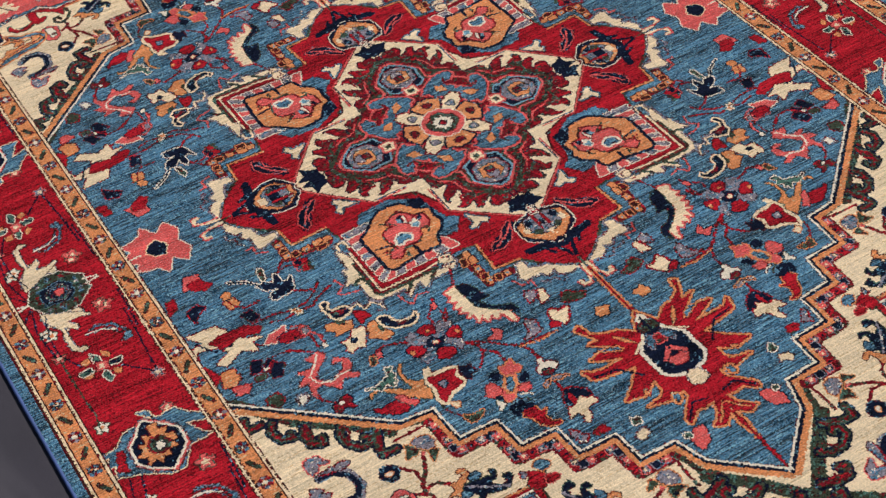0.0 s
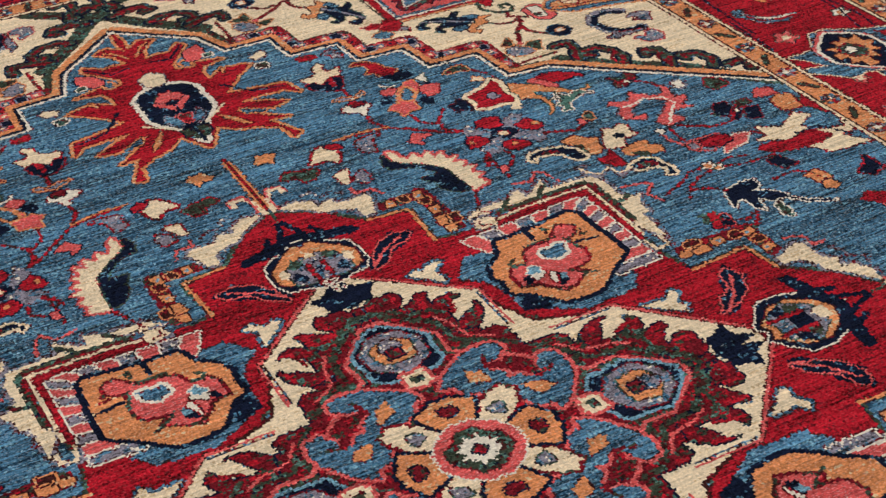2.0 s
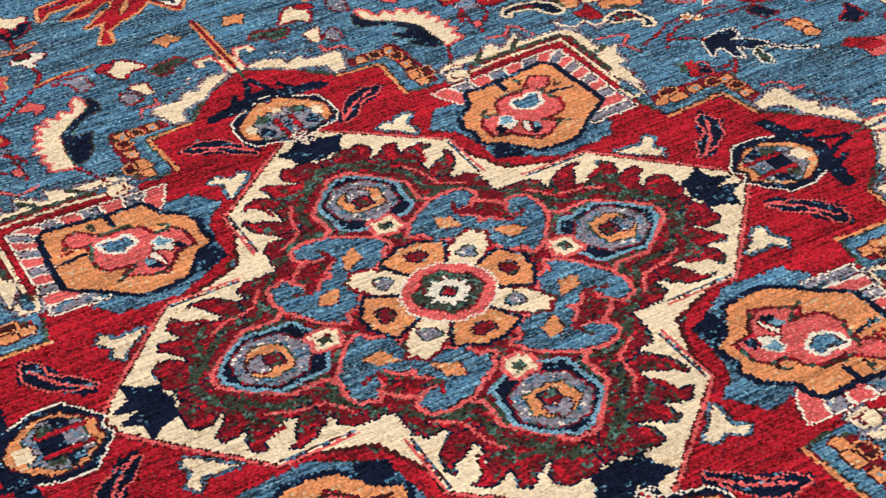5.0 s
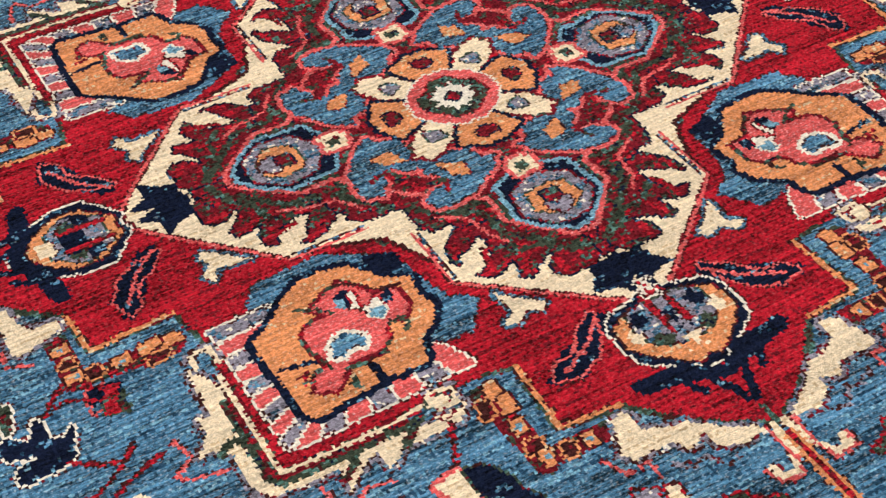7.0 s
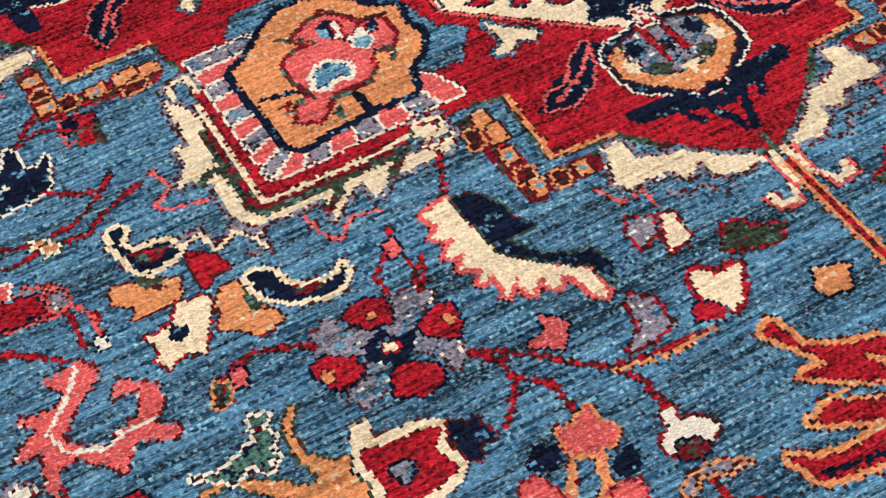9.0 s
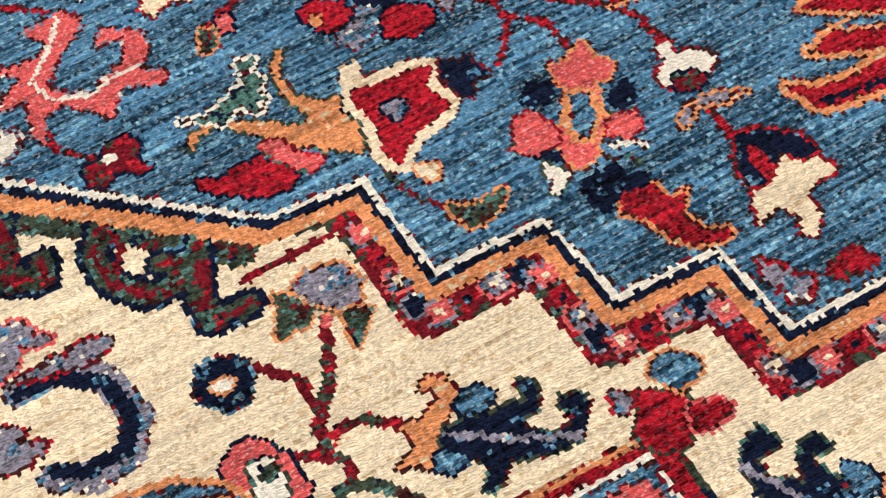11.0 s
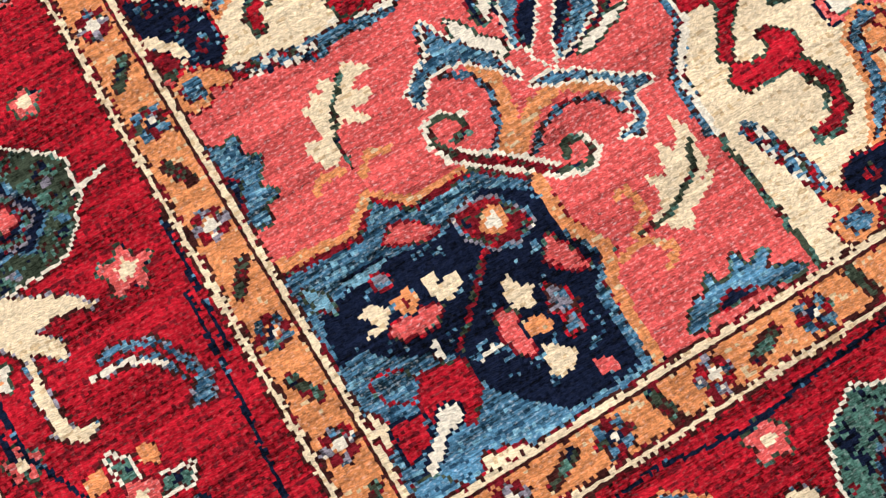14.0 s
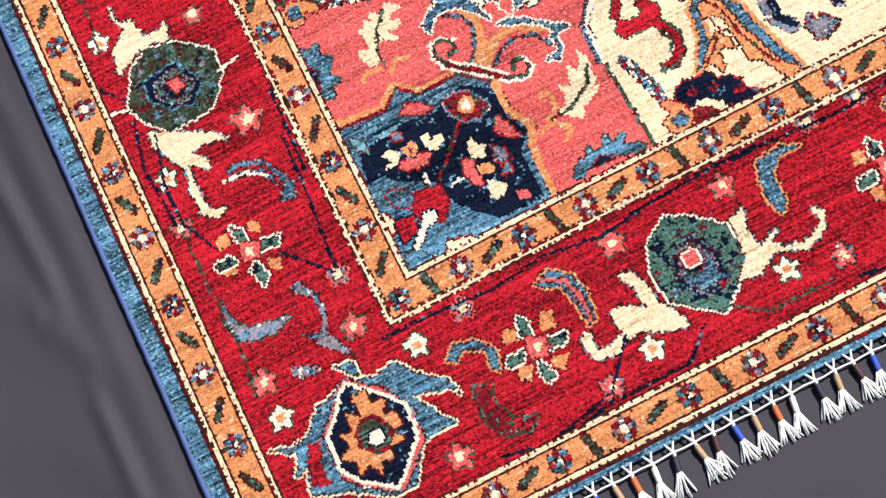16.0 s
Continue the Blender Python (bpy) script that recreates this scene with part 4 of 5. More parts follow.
@motif('tree', 'spandrel', 'd')
def draw_tree():
    line('D', 9, [(-559, -849), (-578, -891), (-603, -921), (-602, -936)])
    line('D', 8, [(-597, -912), (-595, -884), (-614, -861), (-627, -853)])
    line('D', 8, [(-605, -932), (-585, -928), (-570, -933), (-553, -949)])
    line('D', 8, [(-621, -932), (-606, -942), (-596, -951), (-601, -965)])
    fill('G', [(-582, -811), (-570, -822), (-562, -839), (-549, -848), (-528, -859), (-550, -882), (-552, -870), (-548, -854), (-563, -841), (-572, -849), (-597, -846), (-585, -832)], 'O', 1)
    fill('P', [(-569, -815), (-554, -808), (-530, -815), (-523, -834), (-532, -850), (-549, -848), (-563, -833)], 'O', 1)
    fill('K', [(-561, -845), (-553, -851), (-559, -860), (-564, -857)])


@motif('blue_flower', 'spandrel', 'd')
def draw_blue_flower():
    fill('N', [(-659, -852), (-647, -837), (-632, -838), (-620, -849), (-621, -867), (-632, -879), (-647, -879), (-658, -863)], 'B', 1)
    fill('W', [(-646, -855), (-635, -855), (-636, -864), (-646, -864)], 'O', 1)


@motif('bird_leaf', 'spandrel', 'd')
def draw_bird_leaf():
    fill('O', [(-535, -932), (-525, -923), (-514, -933), (-512, -945), (-523, -953), (-537, -969), (-551, -985), (-562, -978), (-574, -973), (-556, -967), (-556, -949), (-539, -950), (-523, -942), (-527, -934)], 'M', 1)
    fill('N', [(-534, -964), (-520, -966), (-489, -973), (-476, -974), (-479, -956), (-466, -965), (-472, -981), (-490, -988), (-475, -1006), (-461, -1005), (-461, -984), (-444, -990), (-448, -1003), (-463, -1016), (-485, -1016), (-509, -1005), (-522, -1019), (-536, -1017), (-520, -1001), (-533, -987), (-541, -972)], 'G', 1)
    fill('B', [(-517, -950), (-500, -948), (-491, -959), (-503, -966), (-519, -964)], 'N', 1)
    fill('B', [(-548, -977), (-535, -983), (-529, -995), (-545, -994), (-554, -986)], 'N', 1)
    line('P', 5, [(-535, -968), (-501, -993), (-462, -1014)])


@motif('round_flower', 'spandrel', 'd')
def draw_round_flower():
    fill('K', [(-669, -913), (-648, -901), (-633, -914), (-629, -929), (-625, -957), (-642, -970), (-662, -969), (-667, -954), (-659, -939), (-670, -927)], 'N', 1)
    fill('W', [(-653, -918), (-638, -923), (-637, -944), (-641, -961), (-655, -962), (-658, -945), (-655, -932)], 'G', 1)
    fill('G', [(-647, -924), (-637, -929), (-639, -940), (-651, -935)])


@motif('dragon_leaf', 'spandrel', 'd')
def draw_dragon_leaf():
    fill('B', [(-844, -867), (-776, -889), (-739, -899), (-701, -906), (-673, -925), (-663, -946), (-678, -966), (-696, -969), (-723, -974), (-743, -989), (-761, -1000), (-755, -981), (-731, -965), (-713, -962), (-683, -953), (-689, -924), (-728, -918), (-757, -919), (-800, -896)], 'O', 2)
    fill('O', [(-851, -882), (-814, -882), (-797, -898), (-754, -911), (-724, -919), (-693, -924), (-673, -933), (-680, -955), (-698, -957), (-702, -940), (-718, -940), (-735, -933), (-755, -930), (-776, -933), (-788, -914), (-815, -903)], 'M', 1)
    line('D', 4, [(-798, -900), (-775, -912), (-756, -917), (-739, -924), (-712, -927), (-693, -932), (-679, -941)])
    fill('C', [(-727, -934), (-708, -936), (-702, -945), (-717, -945), (-725, -942)], 'D', 1)
    fill('O', [(-755, -939), (-738, -939), (-723, -950), (-735, -966), (-746, -978), (-759, -990), (-756, -976), (-777, -969), (-770, -962), (-750, -962), (-744, -951)], 'M', 1)
    line('D', 4, [(-728, -952), (-742, -962), (-755, -982)])


@motif('ring_leaf', 'spandrel', 'd')
def draw_ring_leaf():
    line('P', 22, [(-760, -791), (-730, -789), (-706, -811), (-698, -848), (-714, -873), (-741, -876), (-763, -861)])
    line('N', 12, [(-760, -791), (-732, -794), (-707, -815), (-701, -848), (-715, -867), (-742, -870), (-761, -857)])
    fill('P', [(-774, -754), (-765, -733), (-737, -738), (-731, -754), (-720, -763), (-732, -766), (-746, -759), (-753, -774), (-767, -776)], 'K', 1)
    fill('P', [(-768, -780), (-729, -779), (-700, -777), (-687, -791), (-715, -794), (-738, -789)], 'R', 1)
    fill('P', [(-788, -804), (-762, -821), (-777, -827), (-755, -835), (-772, -845), (-792, -842), (-800, -832)], 'R', 1)


@motif('mound', 'spandrel', 'd')
def draw_mound():
    fill('N', [(-844, -924), (-827, -930), (-817, -942), (-811, -955), (-794, -954), (-784, -967), (-782, -978), (-766, -986), (-766, -1006), (-763, -1021), (-776, -1040), (-796, -1031), (-797, -1017), (-807, -998), (-819, -981), (-836, -975), (-842, -944)], 'R', 1)
    line('D', 4, [(-825, -948), (-828, -951), (-832, -947), (-829, -939), (-821, -942)])
    line('D', 4, [(-805, -965), (-808, -968), (-812, -964), (-809, -957), (-801, -959)])
    line('D', 4, [(-786, -993), (-789, -996), (-794, -992), (-790, -984), (-782, -987)])
    line('D', 4, [(-780, -1019), (-782, -1023), (-787, -1018), (-783, -1011), (-775, -1014)])
    fill('C', [(-826, -981), (-811, -989), (-796, -1007), (-795, -1019), (-802, -1019), (-810, -1004), (-824, -993)], 'N', 1)
    fill('D', [(-837, -987), (-825, -995), (-812, -1008), (-804, -1025), (-836, -1035), (-839, -1008)], 'R', 1)


@motif('panel', 'corner_panel', 'q')
def draw_panel():
    fill('K', [(-432, -1051), (-442, -1216), (-470, -1255), (-476, -1307), (-462, -1709), (-1151, -1288), (-825, -1029), (-713, -1074), (-637, -1080), (-608, -1056)], 'G', 2)


@motif('panel_line', 'corner_panel', 'q')
def draw_panel_line():
    line('B', 13, [(-435, -1054), (-441, -1217), (-472, -1258), (-476, -1311)])
    line('W', 6, [(-432, -1049), (-438, -1217), (-469, -1257), (-472, -1312)])
    line('B', 13, [(-438, -1055), (-600, -1046), (-636, -1075), (-705, -1067)])
    line('W', 6, [(-433, -1050), (-598, -1040), (-632, -1071), (-683, -1058)])
    line('R', 14, [(-428, -1041), (-576, -1035), (-600, -1032), (-638, -1060), (-670, -1057)])
    line('R', 14, [(-425, -1046), (-430, -1208), (-413, -1210)])
    line('O', 5, [(-433, -1038), (-573, -1032), (-576, -1022)])
    line('G', 5, [(-417, -1051), (-414, -1195), (-386, -1190)])


@motif('hook', 'spandrel', 'd')
def draw_hook():
    line('G', 9, [(-576, -1025), (-572, -1000), (-588, -976), (-610, -967), (-622, -981), (-618, -997), (-606, -998), (-605, -985)])
    fill('R', [(-591, -1002), (-584, -1012), (-583, -1033), (-599, -1037), (-638, -1060), (-647, -1054), (-620, -1038), (-602, -1020)], 'G', 1)
    fill('R', [(-668, -1001), (-650, -1000), (-633, -1014), (-635, -1025), (-648, -1019), (-655, -1024), (-654, -1044), (-647, -1054), (-662, -1065), (-673, -1055), (-674, -1026)], 'G', 1)
    line('R', 12, [(-675, -1013), (-693, -999), (-714, -999), (-731, -1012), (-734, -1029)])
    line('G', 5, [(-671, -1006), (-697, -991), (-725, -996), (-741, -1015), (-738, -1036), (-728, -1033)])
    line('G', 5, [(-684, -1014), (-705, -1005), (-719, -1015)])


@motif('check', 'spandrel', 'd')
def draw_check():
    line('B', 17, [(-769, -1055), (-735, -1062), (-701, -1075)])
    blossom('W', (-765, -1052), 4)
    blossom('R', (-766, -1060), 4)
    blossom('R', (-758, -1054), 4)
    blossom('W', (-759, -1062), 4)
    blossom('G', (-750, -1056), 4)
    blossom('W', (-751, -1064), 4)
    blossom('W', (-743, -1058), 4)
    blossom('N', (-744, -1066), 4)
    blossom('W', (-735, -1061), 4)
    blossom('R', (-736, -1069), 4)
    blossom('R', (-728, -1063), 4)
    blossom('W', (-729, -1071), 4)
    blossom('G', (-720, -1065), 4)
    blossom('W', (-721, -1073), 4)
    blossom('W', (-713, -1067), 4)
    blossom('N', (-714, -1075), 4)
    blossom('W', (-705, -1069), 4)
    blossom('R', (-706, -1077), 4)


@motif('red_crest', 'spandrel', 'q')
def draw_red_crest():
    fill('R', [(-413, -1008), (-388, -1023), (-392, -1039), (-408, -1057), (-424, -1054), (-432, -1043), (-432, -1030)], 'G', 1)
    fill('B', [(-404, -1001), (-390, -991), (-375, -996), (-366, -1011), (-378, -1022), (-391, -1021)], 'O', 1)
    fill('R', [(-393, -1033), (-374, -1038), (-367, -1051), (-388, -1055), (-400, -1050)], 'K', 1)
    fill('P', [(-430, -996), (-423, -1007), (-415, -1007), (-426, -1018), (-436, -1012)], 'R', 1)


@motif('flame_palmette', 'corner_panel', 'q')
def draw_flame_palmette():
    fill('D', [(-543, -1075), (-527, -1076), (-538, -1088), (-513, -1075), (-499, -1080), (-473, -1067), (-455, -1074), (-457, -1098), (-472, -1113), (-455, -1114), (-467, -1126), (-452, -1141), (-468, -1145), (-459, -1160), (-477, -1158), (-483, -1173), (-516, -1184), (-538, -1192), (-567, -1159), (-560, -1121), (-551, -1094)], 'N', 1)
    fill('B', [(-546, -1102), (-531, -1103), (-519, -1091), (-507, -1099), (-489, -1092), (-467, -1086), (-476, -1105), (-477, -1119), (-483, -1135), (-478, -1147), (-490, -1159), (-494, -1170), (-521, -1185), (-541, -1190), (-567, -1159), (-559, -1127)], 'W', 1)
    fill('N', [(-530, -1122), (-499, -1114), (-499, -1133), (-511, -1158), (-537, -1178), (-561, -1163), (-549, -1138)], 'D', 1)
    fill('K', [(-558, -1178), (-539, -1154), (-526, -1135), (-511, -1125), (-521, -1147), (-538, -1173), (-548, -1194)], 'W', 1)


@motif('palmette_leaf', 'corner_panel', 'q')
def draw_palmette_leaf():
    fill('W', [(-601, -1106), (-595, -1117), (-587, -1136), (-574, -1150), (-573, -1168), (-587, -1150), (-604, -1130)], 'G', 1)
    fill('W', [(-520, -1190), (-492, -1181), (-469, -1178), (-483, -1186), (-506, -1194), (-526, -1199)], 'G', 1)
    fill('N', [(-590, -1080), (-567, -1092), (-567, -1112), (-576, -1134), (-581, -1121), (-577, -1101)], 'G', 1)
    fill('W', [(-558, -1084), (-557, -1099), (-564, -1118), (-574, -1131), (-572, -1113)], 'G', 1)


@motif('cup', 'corner_panel', 'q')
def draw_cup():
    line('O', 14, [(-620, -1111), (-605, -1144), (-596, -1175), (-600, -1209), (-617, -1235)])
    line('B', 8, [(-623, -1101), (-633, -1133), (-658, -1149), (-657, -1163)])
    fill('B', [(-621, -1100), (-611, -1121), (-584, -1156), (-574, -1195), (-583, -1178), (-606, -1152), (-622, -1146), (-643, -1148), (-656, -1166), (-662, -1151), (-645, -1136), (-629, -1130)], 'W', 1)
    line('B', 6, [(-630, -1151), (-608, -1164), (-603, -1186), (-614, -1215), (-629, -1231)])
    line('O', 14, [(-503, -1243), (-530, -1225), (-554, -1209), (-583, -1216), (-610, -1239)])
    fill('B', [(-485, -1245), (-506, -1233), (-534, -1208), (-556, -1196), (-577, -1198), (-557, -1206), (-524, -1223), (-509, -1244), (-517, -1249), (-517, -1270), (-540, -1276), (-521, -1283), (-510, -1270), (-510, -1249)], 'W', 1)
    line('B', 6, [(-522, -1256), (-536, -1234), (-560, -1226), (-586, -1235), (-601, -1248)])


@motif('volute', 'corner_panel', 'q')
def draw_volute():
    line('D', 12, [(-654, -1220), (-619, -1249), (-592, -1274)])
    line('W', 4, [(-657, -1210), (-615, -1243), (-589, -1269)])
    line('W', 4, [(-666, -1217), (-625, -1251), (-595, -1278)])
    line('G', 7, [(-656, -1216), (-665, -1200), (-662, -1183), (-648, -1180), (-635, -1191), (-637, -1205), (-649, -1205)])
    line('W', 4, [(-661, -1218), (-669, -1199), (-665, -1181), (-648, -1177), (-630, -1190)])
    line('G', 7, [(-592, -1274), (-570, -1281), (-559, -1271), (-562, -1258), (-576, -1254), (-582, -1266)])
    line('W', 4, [(-593, -1279), (-569, -1287), (-556, -1273), (-561, -1256)])


@motif('vase', 'corner_panel', 'q')
def draw_vase():
    line('O', 12, [(-820, -1221), (-760, -1231), (-742, -1217), (-733, -1209), (-704, -1233), (-657, -1233)])
    fill('B', [(-826, -1232), (-755, -1239), (-731, -1215), (-709, -1240), (-650, -1238), (-614, -1270), (-611, -1310), (-595, -1350), (-614, -1372), (-614, -1447), (-781, -1474), (-828, -1449), (-825, -1324)], 'D', 2)
    fill('N', [(-814, -1274), (-781, -1267), (-742, -1263), (-697, -1268), (-654, -1251), (-617, -1276), (-618, -1320), (-604, -1349), (-623, -1371), (-624, -1441), (-688, -1441), (-731, -1395), (-742, -1354), (-784, -1332), (-801, -1316), (-821, -1318)])
    line('O', 10, [(-612, -1269), (-613, -1313), (-596, -1345), (-608, -1376), (-612, -1444)])
    fill('K', [(-732, -1239), (-713, -1247), (-698, -1262), (-714, -1264), (-740, -1252)], 'D', 1)
    fill('K', [(-631, -1312), (-622, -1327), (-615, -1352), (-630, -1346), (-641, -1330)], 'D', 1)


@motif('vase_flower', 'corner_panel', 'q')
def draw_vase_flower():
    fill('D', [(-684, -1261), (-667, -1257), (-648, -1265), (-636, -1283), (-633, -1300), (-650, -1304), (-671, -1300), (-683, -1282)], 'P', 1)
    fill('W', [(-663, -1273), (-652, -1275), (-655, -1286), (-665, -1284)], 'O', 2)
    line('D', 5, [(-676, -1297), (-708, -1329), (-734, -1355)])
    fill('C', [(-734, -1293), (-721, -1287), (-721, -1301), (-706, -1296), (-707, -1310), (-719, -1317), (-730, -1312)])
    fill('C', [(-790, -1290), (-775, -1288), (-764, -1300), (-775, -1310), (-793, -1310), (-780, -1304)])
    fill('K', [(-767, -1309), (-743, -1311), (-729, -1318), (-739, -1328), (-762, -1327), (-775, -1319)], 'D', 1)
    fill('O', [(-760, -1293), (-746, -1290), (-739, -1301), (-747, -1311), (-760, -1305)], 'N', 1)
    fill('D', [(-753, -1297), (-746, -1300), (-751, -1305), (-755, -1302)])
    fill('C', [(-681, -1328), (-672, -1324), (-668, -1336), (-659, -1340), (-669, -1355), (-683, -1353), (-684, -1340)])
    fill('C', [(-679, -1386), (-671, -1394), (-659, -1404), (-671, -1415), (-685, -1415), (-685, -1401)])
    fill('K', [(-697, -1346), (-684, -1350), (-686, -1368), (-684, -1378), (-689, -1394), (-700, -1382), (-701, -1362)], 'D', 1)
    fill('O', [(-684, -1364), (-670, -1364), (-662, -1374), (-671, -1380), (-684, -1376)], 'N', 1)
    fill('P', [(-652, -1347), (-642, -1358), (-640, -1379), (-651, -1385), (-658, -1367)], 'R', 1)
    fill('R', [(-770, -1358), (-738, -1362), (-737, -1390), (-754, -1409), (-781, -1398), (-784, -1378)], 'D', 1)
    fill('W', [(-772, -1386), (-757, -1389), (-762, -1404), (-776, -1407), (-790, -1422), (-812, -1431), (-784, -1402)], 'N', 1)
    fill('B', [(-806, -1341), (-784, -1343), (-772, -1362), (-788, -1370), (-805, -1360)], 'D', 1)
    fill('C', [(-765, -1437), (-739, -1441), (-722, -1451), (-747, -1454), (-768, -1452)], 'R', 1)
    fill('C', [(-821, -1362), (-811, -1380), (-818, -1393), (-824, -1383)], 'R', 1)
    fill('R', [(-811, -1380), (-785, -1384), (-791, -1404), (-813, -1413)], 'N', 1)
    fill('B', [(-820, -1426), (-800, -1430), (-787, -1446), (-821, -1446)], 'G', 1)


@motif('vase_leaf', 'corner_panel', 'q')
def draw_vase_leaf():
    fill('T', [(-788, -1262), (-763, -1259), (-745, -1261), (-754, -1267), (-778, -1269)], 'N', 1)
    fill('P', [(-767, -1271), (-755, -1269), (-752, -1281), (-763, -1283)], 'D', 1)
    fill('P', [(-656, -1378), (-643, -1379), (-646, -1391), (-657, -1391)], 'R', 1)
    fill('K', [(-654, -1417), (-639, -1422), (-639, -1436), (-654, -1431)], 'N', 1)
    fill('T', [(-817, -1248), (-801, -1261), (-802, -1277), (-814, -1267)], 'G', 1)
    line('W', 4, [(-750, -1338), (-750, -1352)])
    line('W', 4, [(-707, -1368), (-725, -1371)])


@motif('branch', 'corner_panel', 'q')
def draw_branch():
    fill('C', [(-742, -1172), (-732, -1168), (-727, -1150), (-716, -1141), (-704, -1152), (-693, -1151), (-706, -1135), (-690, -1138), (-681, -1127), (-696, -1123), (-691, -1115), (-672, -1112), (-689, -1095), (-705, -1106), (-711, -1099), (-719, -1099), (-719, -1113), (-729, -1100), (-732, -1117), (-742, -1110), (-737, -1130), (-738, -1145), (-755, -1141), (-753, -1154), (-750, -1169)])
    line('G', 5, [(-699, -1104), (-717, -1125), (-731, -1158), (-730, -1180)])
    line('O', 7, [(-739, -1179), (-760, -1175), (-766, -1184)])
    line('O', 7, [(-727, -1192), (-713, -1175), (-698, -1183)])
    fill('C', [(-563, -1352), (-542, -1341), (-538, -1329), (-541, -1309), (-526, -1326), (-521, -1304), (-518, -1293), (-507, -1308), (-497, -1290), (-499, -1280), (-487, -1296), (-492, -1318), (-491, -1330), (-504, -1341), (-492, -1339), (-505, -1350), (-524, -1358), (-531, -1373), (-548, -1357)])
    line('G', 5, [(-494, -1307), (-505, -1330), (-537, -1349), (-569, -1353)])
    line('O', 7, [(-572, -1351), (-556, -1341), (-557, -1315), (-566, -1315)])
    line('O', 7, [(-593, -1361), (-568, -1358), (-551, -1375), (-563, -1386)])


@motif('blue_leaf', 'corner_panel', 'q')
def draw_blue_leaf():
    fill('B', [(-829, -1092), (-817, -1105), (-797, -1105), (-803, -1120), (-787, -1130), (-802, -1152), (-789, -1166), (-809, -1168), (-805, -1186), (-826, -1182), (-827, -1166), (-826, -1131)], 'G', 1)
    fill('N', [(-831, -1127), (-814, -1139), (-823, -1169), (-830, -1164)], 'D', 1)
    fill('B', [(-581, -1436), (-563, -1420), (-549, -1419), (-546, -1402), (-540, -1420), (-529, -1418), (-518, -1401), (-515, -1418), (-493, -1413), (-505, -1429), (-481, -1435), (-477, -1443), (-508, -1441), (-531, -1427), (-560, -1436), (-570, -1443)], 'G', 1)
    fill('N', [(-553, -1435), (-536, -1428), (-515, -1437), (-530, -1439)], 'D', 1)


@motif('spandrel_curl', 'spandrel', 'd')
def draw_spandrel_curl():
    fill('O', [(-827, -1045), (-809, -1030), (-788, -1036), (-773, -1054), (-778, -1062), (-792, -1052), (-801, -1068), (-819, -1066)], 'R', 1)
    fill('B', [(-819, -1044), (-808, -1036), (-796, -1041), (-802, -1062), (-815, -1058)])

# ---- border ----
border = part_id("main_border")
frame_band("R", 868, 1492, 1104, 1738, border)


@motif('side_palmette', 'main_border', 'p')
def draw_side_palmette():
    fill('G', [(-1066, -1062), (-1041, -1012), (-1011, -995), (-970, -1003), (-928, -1041), (-932, -1082), (-960, -1115), (-993, -1121), (-1028, -1120), (-1058, -1085)], 'W', 1)
    fill('N', [(-1030, -1038), (-982, -1031), (-961, -1076), (-983, -1098), (-1015, -1090), (-1036, -1064)], 'B', 1)
    fill('E', [(-1020, -1048), (-986, -1041), (-972, -1072), (-989, -1090), (-1012, -1082), (-1023, -1066)], 'P', 1)
    fill('N', [(-1012, -1053), (-989, -1049), (-979, -1071), (-993, -1083), (-1008, -1077)], 'B', 1)
    fill('K', [(-1003, -1053), (-987, -1055), (-984, -1071), (-1000, -1073)], 'D', 1)
    blossom('B', (-950, -1087), 6)
    blossom('D', (-973, -1110), 6)
    blossom('P', (-1006, -1111), 6)
    blossom('B', (-1034, -1089), 6)
    blossom('D', (-1044, -1055), 6)
    blossom('P', (-1031, -1023), 6)
    blossom('B', (-1001, -1010), 6)
    blossom('D', (-968, -1022), 6)
    blossom('P', (-949, -1052), 6)
    fill('C', [(-1035, -906), (-1035, -931), (-1026, -952), (-1054, -976), (-1059, -1012), (-1024, -992), (-1001, -991), (-976, -997), (-969, -968), (-987, -978), (-1007, -974), (-1013, -944), (-1030, -939)], 'P', 1)
    fill('C', [(-1057, -1105), (-1056, -1134), (-1048, -1147), (-1039, -1166), (-1031, -1179), (-1037, -1213), (-1035, -1250), (-1016, -1264), (-999, -1255), (-1022, -1248), (-1026, -1228), (-1027, -1200), (-1025, -1174), (-1000, -1196), (-997, -1180), (-1015, -1161), (-992, -1159), (-960, -1167), (-975, -1150), (-1000, -1136)], 'P', 1)
    line('W', 5, [(-1095, -1057), (-1067, -1064)])
    line('W', 5, [(-933, -1073), (-904, -1067)])


@motif('side_flower_red', 'main_border', 's')
def draw_side_flower_red():
    blossom('K', (-927, -1155), 22, 'G')
    blossom('C', (-927, -1155), 10)


@motif('sickle_leaf', 'main_border', 's')
def draw_sickle_leaf():
    fill('B', [(-997, -1221), (-968, -1204), (-932, -1219), (-909, -1263), (-913, -1283), (-934, -1281), (-922, -1265), (-945, -1230), (-976, -1223)], 'P', 1)
    line('R', 5, [(-991, -1217), (-964, -1215), (-935, -1227), (-921, -1261)])
    line('W', 4, [(-993, -1220), (-959, -1223), (-933, -1241)])


